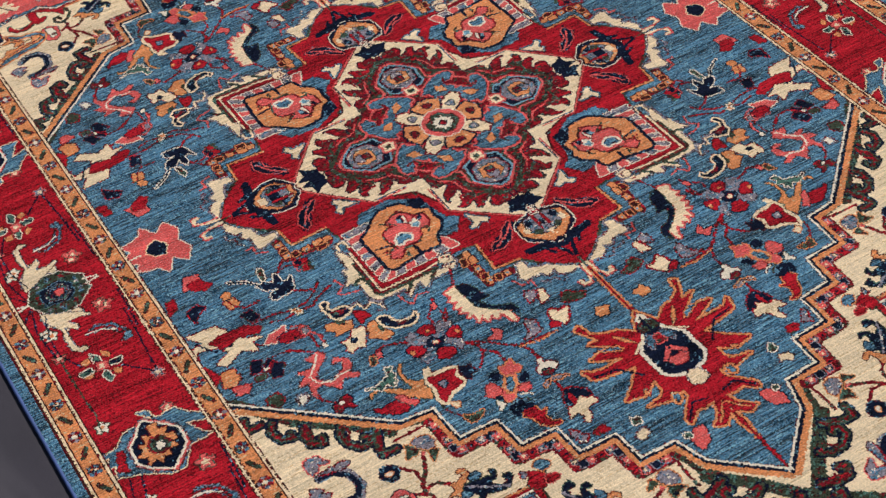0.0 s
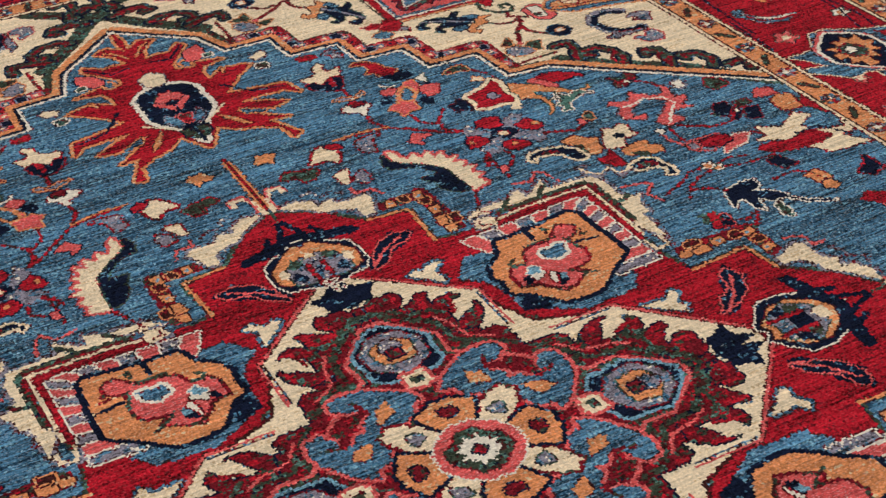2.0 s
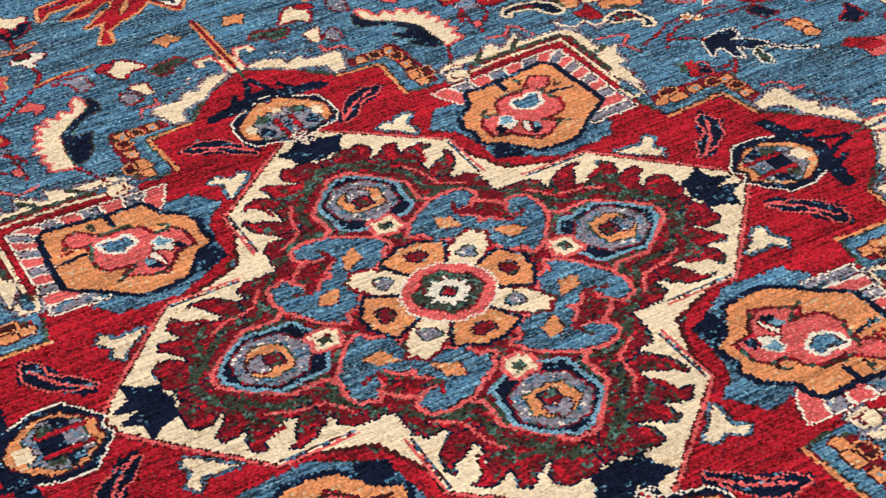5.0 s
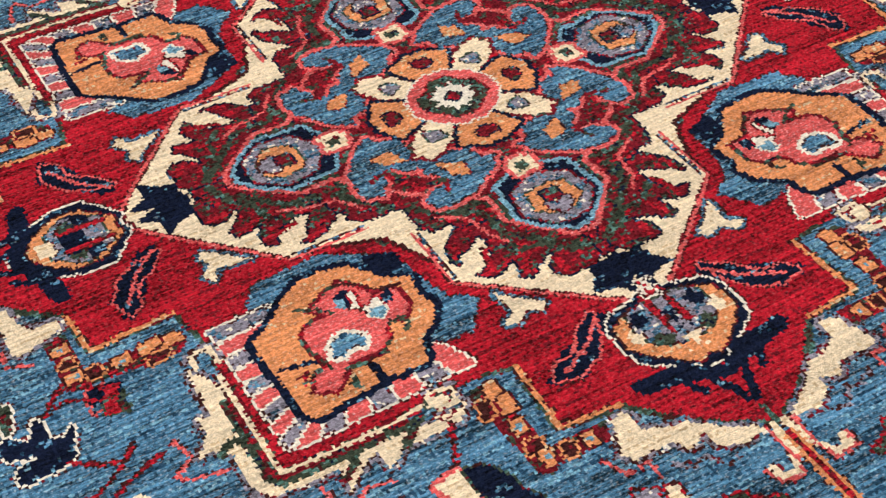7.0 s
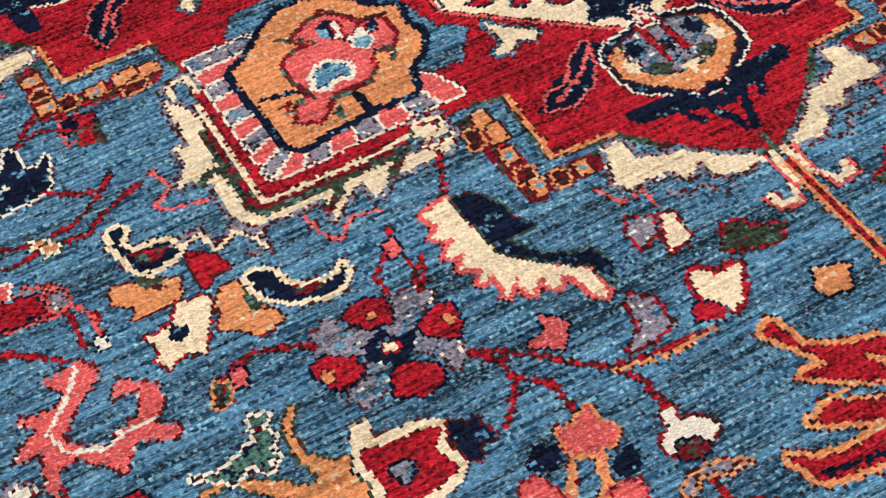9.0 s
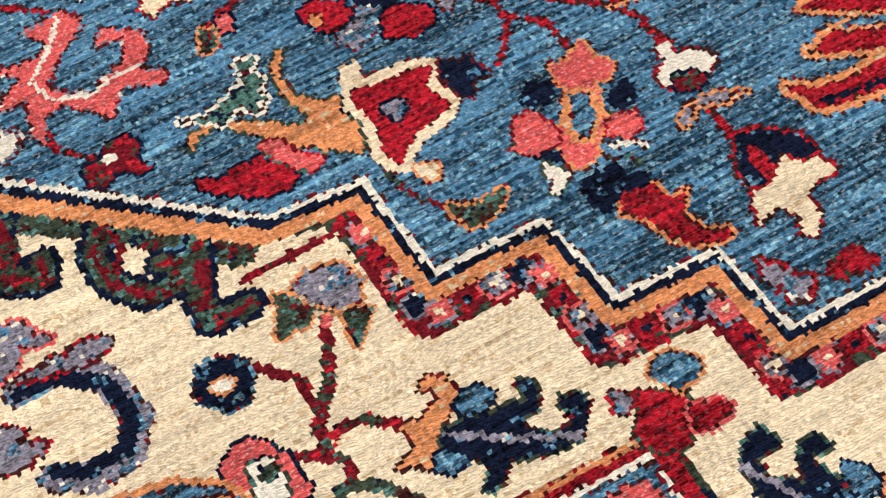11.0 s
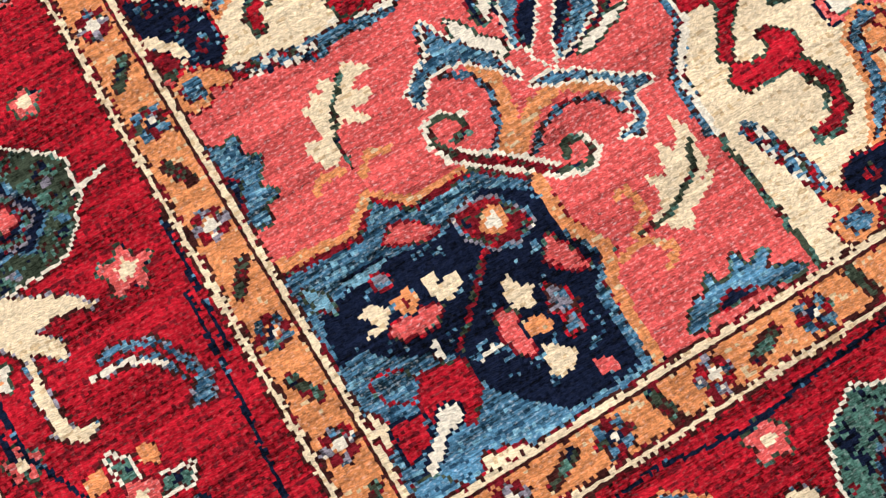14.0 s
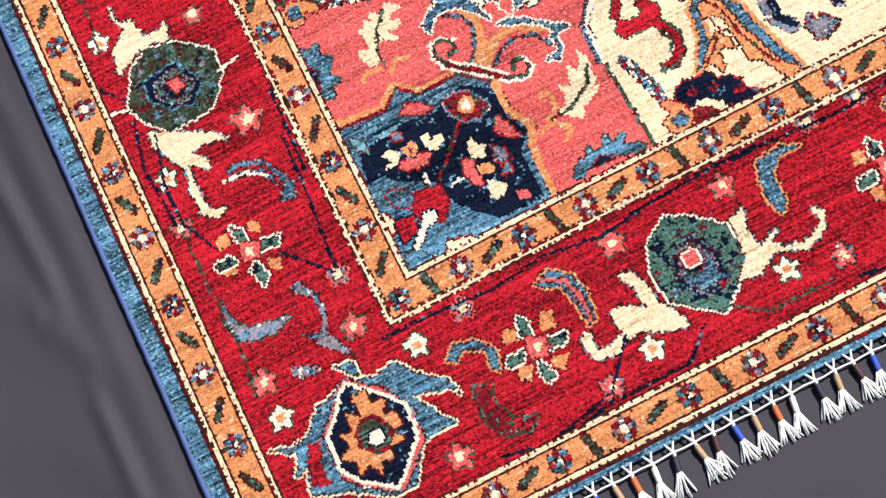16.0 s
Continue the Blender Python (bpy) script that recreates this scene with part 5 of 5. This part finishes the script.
@motif('star_blossom', 'main_border', 's')
def draw_star_blossom():
    fill('O', [(-1035, -1289), (-1017, -1286), (-1016, -1304), (-1033, -1304)])
    fill('O', [(-981, -1344), (-966, -1352), (-972, -1366), (-985, -1359)])
    fill('O', [(-1042, -1325), (-1024, -1330), (-1026, -1346), (-1045, -1339)])
    fill('O', [(-985, -1281), (-971, -1297), (-976, -1308), (-988, -1297)])
    fill('E', [(-1009, -1277), (-997, -1292), (-996, -1315), (-1010, -1309)], 'W', 1)
    fill('E', [(-980, -1318), (-954, -1321), (-960, -1335), (-987, -1332)], 'W', 1)
    fill('E', [(-998, -1339), (-989, -1366), (-1002, -1376), (-1009, -1349)], 'W', 1)
    fill('E', [(-1051, -1319), (-1025, -1317), (-1020, -1330), (-1048, -1332)], 'W', 1)
    fill('K', [(-1009, -1307), (-984, -1317), (-989, -1337), (-1013, -1334)], 'D', 1)
    fill('C', [(-1003, -1317), (-992, -1320), (-997, -1331), (-1006, -1328)])


@motif('small_blossom', 'main_border', 's')
def draw_small_blossom():
    blossom('W', (-1066, -954), 16, 'G')
    blossom('W', (-1059, -1180), 16, 'G')
    blossom('K', (-1069, -1252), 15, 'G')
    blossom('P', (-908, -1408), 15, 'K')
    blossom('K', (-933, -979), 14, 'G')


@motif('border_vine', 'main_border', 's')
def draw_border_vine():
    line('N', 4, [(-1098, -962), (-1095, -1012), (-1065, -1050)])
    line('N', 4, [(-1067, -1085), (-1081, -1153), (-1073, -1247)])
    line('N', 4, [(-894, -1193), (-898, -1278), (-907, -1396)])
    line('N', 4, [(-963, -1345), (-913, -1401)])


@motif('corner_palmette', 'main_border', 'm')
def draw_corner_palmette():
    fill('B', [(-965, -1516), (-940, -1521), (-938, -1544), (-971, -1545), (-1007, -1552), (-1032, -1580), (-1054, -1584), (-1089, -1574), (-1055, -1596), (-1069, -1625), (-1050, -1618), (-1061, -1652), (-1014, -1670), (-965, -1701), (-934, -1701), (-903, -1654), (-852, -1652), (-869, -1635), (-879, -1614), (-890, -1596), (-842, -1612), (-833, -1625), (-842, -1596), (-860, -1583), (-876, -1566), (-891, -1546), (-907, -1546), (-926, -1551), (-951, -1536)], 'C', 1)
    fill('R', [(-1036, -1589), (-1020, -1594), (-1033, -1627), (-1030, -1654), (-1054, -1640), (-1047, -1612)])
    fill('K', [(-974, -1544), (-958, -1538), (-919, -1572), (-901, -1603), (-900, -1631), (-900, -1651), (-914, -1664), (-935, -1685), (-951, -1699), (-986, -1679), (-1015, -1649), (-1013, -1613), (-1014, -1589), (-990, -1568)], 'P', 1)
    fill('N', [(-972, -1553), (-960, -1545), (-923, -1580), (-907, -1600), (-908, -1641), (-923, -1659), (-955, -1690), (-994, -1663), (-1009, -1641), (-1007, -1594), (-984, -1572)], 'W', 2)
    fill('O', [(-961, -1561), (-940, -1562), (-943, -1580), (-924, -1582), (-935, -1601), (-918, -1604), (-918, -1623), (-935, -1621), (-922, -1642), (-944, -1640), (-944, -1658), (-961, -1652), (-966, -1670), (-976, -1650), (-993, -1659), (-989, -1637), (-1007, -1628), (-989, -1617), (-996, -1598), (-978, -1603), (-977, -1579), (-960, -1590)], 'M', 1)
    fill('G', [(-964, -1598), (-946, -1601), (-936, -1620), (-942, -1635), (-960, -1640), (-974, -1627), (-974, -1609)], 'D', 2)
    fill('W', [(-959, -1612), (-946, -1614), (-946, -1628), (-958, -1633), (-965, -1625)], 'N', 1)


@motif('corner_spray', 'main_border', 'q')
def draw_corner_spray():
    fill('B', [(-833, -1576), (-817, -1561), (-788, -1567), (-769, -1593), (-778, -1621), (-786, -1609), (-782, -1587), (-808, -1575), (-824, -1585)], 'O', 1)
    fill('P', [(-973, -1390), (-957, -1392), (-944, -1418), (-942, -1444), (-952, -1473), (-940, -1496), (-934, -1517), (-951, -1502), (-965, -1489), (-979, -1467), (-983, -1457), (-964, -1468), (-949, -1449), (-953, -1418), (-971, -1404)], 'R', 1)
    fill('P', [(-1015, -1490), (-984, -1502), (-982, -1515), (-1004, -1511), (-1017, -1500)], 'R', 1)


@motif('corner_sickle', 'main_border', 'q')
def draw_corner_sickle():
    fill('P', [(-1061, -1367), (-1059, -1393), (-1045, -1417), (-984, -1428), (-1015, -1441), (-1059, -1430), (-1071, -1399)], 'G', 1)
    fill('D', [(-818, -1622), (-797, -1628), (-802, -1653), (-787, -1684), (-759, -1690), (-774, -1705), (-809, -1696), (-824, -1665)], 'G', 1)


@motif('corner_blossom', 'main_border', 'q')
def draw_corner_blossom():
    blossom('W', (-857, -1540), 17, 'G')
    blossom('K', (-919, -1479), 18, 'G')
    blossom('K', (-1054, -1492), 18, 'G')
    blossom('W', (-1053, -1544), 17, 'G')
    blossom('K', (-871, -1693), 18, 'G')
    blossom('P', (-784, -1525), 15, 'K')
    blossom('K', (-662, -1702), 15, 'P')


@motif('end_palmette', 'main_border', 'q')
def draw_end_palmette():
    fill('E', [(-554, -1597), (-536, -1557), (-503, -1536), (-472, -1553), (-440, -1582), (-434, -1627), (-463, -1661), (-493, -1685), (-520, -1663), (-548, -1641)], 'W', 1)
    fill('N', [(-515, -1585), (-485, -1575), (-465, -1611), (-471, -1648), (-507, -1654), (-527, -1619)], 'B', 1)
    fill('B', [(-509, -1588), (-487, -1582), (-473, -1611), (-479, -1640), (-505, -1647), (-519, -1620)], 'P', 1)
    fill('N', [(-510, -1591), (-490, -1587), (-484, -1609), (-497, -1623), (-511, -1618)], 'D', 1)
    fill('K', [(-507, -1593), (-490, -1592), (-488, -1609), (-507, -1613)], 'W', 1)
    blossom('B', (-455, -1631), 6)
    blossom('D', (-479, -1651), 6)
    blossom('N', (-512, -1651), 6)
    blossom('B', (-537, -1632), 6)
    blossom('D', (-544, -1601), 6)
    blossom('N', (-529, -1575), 6)
    blossom('B', (-498, -1564), 6)
    blossom('D', (-466, -1574), 6)
    blossom('N', (-449, -1601), 6)
    fill('C', [(-592, -1577), (-575, -1582), (-564, -1600), (-560, -1635), (-547, -1653), (-540, -1677), (-565, -1672), (-596, -1656), (-617, -1657), (-635, -1668), (-665, -1664), (-670, -1630), (-655, -1625), (-658, -1652), (-636, -1655), (-618, -1645), (-623, -1618), (-605, -1615), (-576, -1634), (-580, -1600)], 'P', 1)
    fill('C', [(-430, -1579), (-410, -1573), (-419, -1602), (-415, -1629), (-378, -1615), (-399, -1629), (-391, -1642), (-359, -1650), (-333, -1635), (-336, -1613), (-323, -1624), (-333, -1647), (-365, -1659), (-404, -1643), (-431, -1661), (-459, -1655), (-438, -1633)], 'P', 1)


@motif('end_blossom', 'main_border', 'e')
def draw_end_blossom():
    fill('O', [(-753, -1575), (-739, -1578), (-739, -1594), (-758, -1593)])
    fill('O', [(-700, -1574), (-683, -1579), (-690, -1600), (-709, -1598)])
    fill('O', [(-711, -1632), (-691, -1639), (-704, -1656), (-715, -1646)])
    fill('O', [(-754, -1623), (-738, -1631), (-748, -1649), (-759, -1640)])
    fill('E', [(-727, -1564), (-717, -1579), (-722, -1601), (-735, -1590)], 'W', 1)
    fill('E', [(-705, -1608), (-678, -1612), (-690, -1625), (-710, -1623)], 'W', 1)
    fill('E', [(-728, -1628), (-716, -1656), (-729, -1663), (-735, -1642)], 'W', 1)
    fill('E', [(-764, -1610), (-739, -1608), (-743, -1624), (-766, -1623)], 'W', 1)
    fill('K', [(-731, -1594), (-706, -1607), (-715, -1631), (-735, -1624)], 'D', 1)
    fill('C', [(-725, -1606), (-714, -1611), (-719, -1621), (-728, -1618)])


@motif('end_sickle', 'main_border', 'e')
def draw_end_sickle():
    fill('B', [(-689, -1539), (-665, -1531), (-641, -1548), (-634, -1580), (-639, -1618), (-652, -1619), (-654, -1586), (-662, -1557), (-683, -1550)], 'O', 1)
    line('K', 5, [(-677, -1539), (-652, -1553), (-644, -1583), (-646, -1613)])
    fill('B', [(-376, -1558), (-366, -1528), (-329, -1522), (-304, -1536), (-337, -1535), (-355, -1551), (-357, -1593), (-372, -1606), (-378, -1582)], 'O', 1)


@motif('end_small', 'main_border', 'e')
def draw_end_small():
    blossom('K', (-577, -1537), 18, 'G')
    blossom('K', (-419, -1536), 18, 'G')
    blossom('W', (-400, -1670), 17, 'G')
    blossom('W', (-595, -1682), 17, 'G')
    blossom('K', (-330, -1686), 15, 'P')
    blossom('P', (-213, -1510), 15, 'K')


@motif('border_vine_end', 'main_border', 'e')
def draw_border_vine_end():
    line('N', 4, [(-892, -1512), (-843, -1512), (-772, -1517), (-733, -1520)])
    line('N', 4, [(-662, -1511), (-586, -1522), (-543, -1519)])
    line('N', 4, [(-821, -1719), (-750, -1732), (-672, -1719), (-562, -1720), (-525, -1685)])
    line('N', 4, [(-733, -1520), (-662, -1511)])
    line('N', 4, [(-747, -1727), (-665, -1707), (-618, -1652)])
    line('G', 4, [(-482, -1679), (-443, -1707), (-356, -1708)])
    line('N', 4, [(-549, -1516), (-420, -1508), (-354, -1509)])


@motif('border_vine_side', 'main_border', 's')
def draw_border_vine_side():
    line('N', 4, [(-1048, -1115), (-1065, -1188), (-1064, -1247), (-1037, -1302)])
    line('G', 4, [(-1069, -1258), (-1068, -1354), (-1064, -1440), (-1071, -1501)])
    line('N', 4, [(-882, -1129), (-885, -1212), (-888, -1256)])


# ---- guards: orange bands with white lines, rosettes and slanted green bars ----
def spot(colour, x, y, r, mine, squash=1.0):
    where = window(np.array([(x, y)], float), r + 6)
    if where is None:
        return
    mask = (KX[where] - x) ** 2 + ((KY[where] - y) * squash) ** 2 < r * r
    colour_of[where][mask] = CODES[colour]
    part_of[where][mask] = mine


def rosette(x, y, odd, owner, count):
    mine = part_id("rosette", owner, count, parent=owner)
    petal, between, heart = (("P", "D", "N"), ("D", "P", "W"))[odd]
    for k in range(8):
        a = math.tau * k / 8
        spot(petal if k % 2 else between, x + 11.5 * math.cos(a), y + 11.5 * math.sin(a), 5.4, mine)
    for k in range(4):
        a = math.tau * (k + 0.5) / 4
        spot("B" if not odd else "D", x + 12 * math.cos(a), y + 12 * math.sin(a), 5.0, mine)
    spot(heart, x, y, 5.5, mine)
    spot("W", x + 2, y, 3.0, mine)


def bar(x, y, angle, owner, count):
    mine = part_id("bar", owner, count, parent=owner)
    ends = np.array([(x - 13 * math.cos(angle), y - 13 * math.sin(angle)), (x + 13 * math.cos(angle), y + 13 * math.sin(angle))])
    where = window(ends, 12)
    for colour, width in (("M", 12), ("G", 8.5)):
        mask = near(ends, where, width)
        colour_of[where][mask] = CODES[colour]
        part_of[where][mask] = mine


def guard(name, inner_x, inner_y, outer_x, outer_y, per_side, per_end):
    owner = part_id(name)
    frame_band("M", inner_x - 8, inner_y - 8, outer_x + 8, outer_y + 8, owner)
    frame_band("C", inner_x - 5, inner_y - 5, outer_x + 5, outer_y + 5, owner)
    frame_band("M", inner_x, inner_y, outer_x, outer_y, owner)
    frame_band("O", inner_x + 3.5, inner_y + 3.5, outer_x - 3.5, outer_y - 3.5, owner)
    cx, cy = (inner_x + outer_x) / 2, (inner_y + outer_y) / 2
    count = 0
    for k in range(per_side + 1):
        y = -cy + 2 * cy * k / per_side
        for side in (-1, 1):
            rosette(side * cx, y, k % 2, owner, count)
            if k < per_side:
                bar(side * cx, y + cy / per_side, radians(60 if k % 2 else 125) * side, owner, count)
            count += 1
    for k in range(per_end):
        x = -cx + 2 * cx * k / per_end
        for side in (-1, 1):
            if k:
                rosette(x, side * cy, k % 2, owner, count)
            bar(x + cx / per_end, side * cy, radians(-25 if k % 2 else 75) * side, owner, count)
            count += 1


guard("inner_guard", 831, 1455, 872, 1496, 28, 19)
guard("outer_guard", 1100, 1734, 1143, 1776, 34, 25)
edge_band = part_id("edge_band")
frame_band("B", 1152, 1785, HALF_W + 9, HALF_L + 9, edge_band)
frame_band("M", 1150, 1783, 1155, 1788, edge_band)

# ---- dark knots along the outlines, and dyes that run into one another in small patches ----
DARK = np.isin(colour_of, [CODES[k] for k in "NMGD"])
PALE = np.isin(colour_of, [CODES[k] for k in "CWKOT"])
for step_j, step_i in ((0, 1), (1, 0), (0, -1), (-1, 0)):
    beside = np.roll(colour_of, (step_j, step_i), (0, 1))
    meets = (beside != colour_of) & ~np.isin(beside, [CODES[k] for k in "NMGD"]) & ~DARK & ~PALE & (rng.random(colour_of.shape) < 0.3)
    colour_of[meets] = CODES["M"]


def patches(rows, columns):
    coarse = rng.random((NY // rows + 2, NX // columns + 2))
    grid = np.repeat(np.repeat(coarse, rows, 0), columns, 1)
    slide = rng.integers(0, columns, NY)
    return grid[np.arange(NY)[:, None], np.arange(NX)[None, :] + slide[:, None]] * 0.7 + rng.random((NY, NX)) * 0.3


for dye, other, share, rows, columns in (
        ("D", "G", 0.24, 3, 3), ("D", "R", 0.22, 3, 3), ("G", "M", 0.2, 3, 3), ("G", "E", 0.25, 3, 3), ("P", "B", 0.2, 3, 3), ("P", "W", 0.06, 2, 2),
        ("N", "B", 0.06, 3, 3), ("E", "N", 0.2, 3, 3), ("M", "D", 0.25, 3, 3), ("B", "T", 0.11, 1, 9), ("B", "S", 0.13, 1, 9), ("R", "D", 0.09, 1, 8), ("C", "A", 0.09, 1, 18), ("O", "A", 0.05, 1, 6)):
    noise_grid = patches(rows, columns)
    colour_of[(colour_of == CODES[dye]) & (noise_grid > np.quantile(noise_grid, 1 - share))] = CODES[other]

# ---- the knots become pile: one mesh for each part, cut from one grid ----
LABELS = {
    "field": "blue field streaked by uneven dye", "medallion": "red star medallion with cream lobes", "spandrel": "cream corner field with stepped edge",
    "corner_panel": "coral corner panel with a vase of flowers", "main_border": "deep red border with palmettes", "inner_guard": "narrow orange guard stripe with rosettes",
    "outer_guard": "narrow orange guard stripe with rosettes", "edge_band": "plain blue outer band",
}
rug = tagged(new("rug"), "hand-knotted wool rug, blue field with red star medallion, on dark cloth", "rug")
VZ = PILE + rng.normal(0, 0.00045, (NY + 1, NX + 1)) + 0.0012 * np.sin(np.linspace(0, 9, NX + 1))[None, :] * np.sin(np.linspace(0, 14, NY + 1))[:, None]
VX = (-HALF_W + KNOT * np.arange(NX + 1))[None, :] / 1000 + rng.normal(0, 0.0004, (NY + 1, NX + 1))
VY = (-HALF_L + KNOT * np.arange(NY + 1))[:, None] / 1000 + rng.normal(0, 0.0004, (NY + 1, NX + 1))
POINTS = np.stack([VX, VY, VZ], -1).reshape(-1, 3)
flat = part_of.ravel()
for index in [i for i, (_, parent) in enumerate(PARTS) if parent is not None]:
    waiting, whole = set(np.flatnonzero(flat == index).tolist()), True
    while waiting:
        piece, front = [], [waiting.pop()]
        while front:
            cell = front.pop()
            piece.append(cell)
            for other in (cell + 1, cell - 1, cell + NX, cell - NX, cell + NX + 1, cell + NX - 1, cell - NX + 1, cell - NX - 1):
                if other in waiting:
                    waiting.discard(other)
                    front.append(other)
        if not whole and len(piece) > 9:
            flat[piece] = len(PARTS)
            PARTS.append(PARTS[index])
        whole = False
order = np.argsort(part_of.ravel(), kind="stable")
bounds = np.searchsorted(part_of.ravel()[order], np.arange(len(PARTS) + 1))
made_parts = {}


def pile(index):
    cells = order[bounds[index]:bounds[index + 1]]
    j, i = cells // NX, cells % NX
    first = j * (NX + 1) + i
    corners = np.stack([first, first + 1, first + NX + 2, first + NX + 1], 1)
    used, remapped = np.unique(corners, return_inverse=True)
    mesh = bpy.data.meshes.new(PARTS[index][0])
    mesh.vertices.add(len(used))
    mesh.vertices.foreach_set("co", POINTS[used].ravel())
    mesh.loops.add(corners.size)
    mesh.loops.foreach_set("vertex_index", remapped.ravel().astype(np.int32))
    mesh.polygons.add(len(cells))
    mesh.polygons.foreach_set("loop_start", np.arange(0, corners.size, 4, dtype=np.int32))
    codes = colour_of.ravel()[cells]
    present = np.unique(codes)
    for code in present:
        mesh.materials.append(YARNS[code])
    mesh.polygons.foreach_set("material_index", np.searchsorted(present, codes).astype(np.int32))
    mesh.update(calc_edges=True)
    return mesh


for index, (name, parent) in enumerate(PARTS):
    if bounds[index] == bounds[index + 1] and parent is not None:
        continue
    ob = new(name, pile(index))
    ob.parent = rug if parent is None else made_parts[parent]
    made_parts[index] = ob
    if parent is None and name in LABELS:
        tagged(ob, LABELS[name])


def part(name, bm, material, parent, label=""):
    mesh = bpy.data.meshes.new(name)
    bm.to_mesh(mesh)
    bm.free()
    mesh.materials.append(material)
    ob = new(name, mesh)
    ob.parent = parent
    return tagged(ob, label)


def tube(bm, points, radii, sides=8):
    """A round cord through some points."""
    rings = []
    for k, (p, r) in enumerate(zip(points, radii)):
        ahead = (Vector(points[min(k + 1, len(points) - 1)]) - Vector(points[max(k - 1, 0)])).normalized()
        a = ahead.cross(Vector((0, 0, 1)) if abs(ahead.z) < 0.9 else Vector((1, 0, 0))).normalized()
        b = ahead.cross(a)
        rings.append([bm.verts.new(Vector(p) + r * (math.cos(math.tau * s / sides) * a + math.sin(math.tau * s / sides) * b)) for s in range(sides)])
    for ra, rb in zip(rings, rings[1:]):
        for s in range(sides):
            bm.faces.new((ra[s], ra[(s + 1) % sides], rb[(s + 1) % sides], rb[s])).smooth = True
    bm.faces.new(rings[0][::-1])
    bm.faces.new(rings[-1])


# woven back, and the corded edges of the long sides
bm = bmesh.new()
bmesh.ops.create_cube(bm, size=1, matrix=Matrix.Translation((0, 0, 0.0032)) @ Matrix.Diagonal((2 * HALF_W / 1000 - 0.002, 2 * HALF_L / 1000 - 0.002, 0.0058, 1)))
part("backing", bm, BACKING, rug, "woven cotton back")
for side in (-1, 1):
    bm = bmesh.new()
    ys_cord = [-1.797 + 3.594 * k / 240 for k in range(241)]
    tube(bm, [(side * (1.1785 + 0.0012 * noise.noise((y * 6, side, 0))), y, 0.006) for y in ys_cord], [0.0045 + 0.0005 * (k % 2) for k in range(241)])
    part("selvedge_cord", bm, BLUE_CORD, rug, "blue wool cord whipped along the edge")

# ---- fringe: knotted white loops, a cord, and wrapped tassels along both ends ----
def knot_mesh():
    bm = bmesh.new()
    for lean in (-1, 1):
        tube(bm, [(lean * 0.006, 0.001, 0.011), (lean * 0.003, -0.005, 0.011), (0, -0.011, 0.008)], [0.0012, 0.0017, 0.0017], 6)
    tube(bm, [(0, -0.008, 0.009), (0.001, -0.013, 0.008), (0, -0.020, 0.006)], [0.0022, 0.0026, 0.0022], 6)
    mesh = bpy.data.meshes.new("tassel")
    bm.to_mesh(mesh)
    bm.free()
    mesh.materials.append(COTTON)
    return mesh


def wrap_mesh(material):
    bm = bmesh.new()
    count = 15
    tube(bm, [(0.0003 * (k % 2), -0.017 - 0.019 * k / count, 0.0065 - 0.0012 * k / count) for k in range(count + 1)], [0.0036 + 0.0005 * (k % 2) for k in range(count + 1)], 10)
    mesh = bpy.data.meshes.new("wrap")
    bm.to_mesh(mesh)
    bm.free()
    mesh.materials.append(material)
    return mesh


def threads_mesh(seed):
    pick = random.Random(seed)
    bm = bmesh.new()
    for k in range(13):
        spread = (k - 6) / 6 + pick.uniform(-0.12, 0.12)
        reach, curl = pick.uniform(0.028, 0.037), pick.uniform(-0.004, 0.004)
        points = [(spread * 0.0022, -0.035, 0.0055)]
        for s in (0.33, 0.66, 1.0):
            points.append((spread * (0.002 + 0.012 * s) + curl * s * s, -0.035 - reach * s * (1 - 0.16 * abs(spread)), max(0.0018, 0.0055 - 0.004 * s) + 0.0016 * pick.random() + 0.0012 * (k % 3)))
        tube(bm, points, [0.00095, 0.0011, 0.0011, 0.0009], 5)
    mesh = bpy.data.meshes.new("threads")
    bm.to_mesh(mesh)
    bm.free()
    mesh.materials.append(COTTON)
    return mesh


KNOT_MESH = knot_mesh()
WRAP_MESHES = [wrap_mesh(m) for m in WRAPS]
THREAD_MESHES = [threads_mesh(s) for s in range(6)]
SEQUENCE = (0, 1, 2, 3, 4, 5, 2, 0, 1, 2, 3, 4, 5, 2)
pick = random.Random(4)
for end in (-1, 1):
    for k in range(85):
        x = -1.160 + 2.320 * k / 84 + pick.uniform(-0.002, 0.002)
        tassel = new("tassel", KNOT_MESH)
        tassel.parent = rug
        tassel.matrix_basis = pose(x, end * 1.796, 0.0, 0, 0, (0 if end < 0 else 180) + pick.uniform(-7, 7))
        wrap = new("wrap", WRAP_MESHES[SEQUENCE[k % len(SEQUENCE)]])
        threads = new("threads", THREAD_MESHES[pick.randrange(6)])
        turn = pick.uniform(-9, 9)
        for ob in (wrap, threads):
            ob.parent = tassel
            ob.matrix_basis = pose(0, -0.015, 0, 0, 0, turn) @ pose(0, 0.015, 0)
    bm = bmesh.new()
    tube(bm, [(-1.172 + 2.344 * k / 170, end * (1.8085 + 0.0008 * math.sin(k * 1.9)), 0.0095) for k in range(171)], [0.0013] * 171, 6)
    part("fringe_cord", bm, COTTON, rug, "white cotton cord holding the fringe")
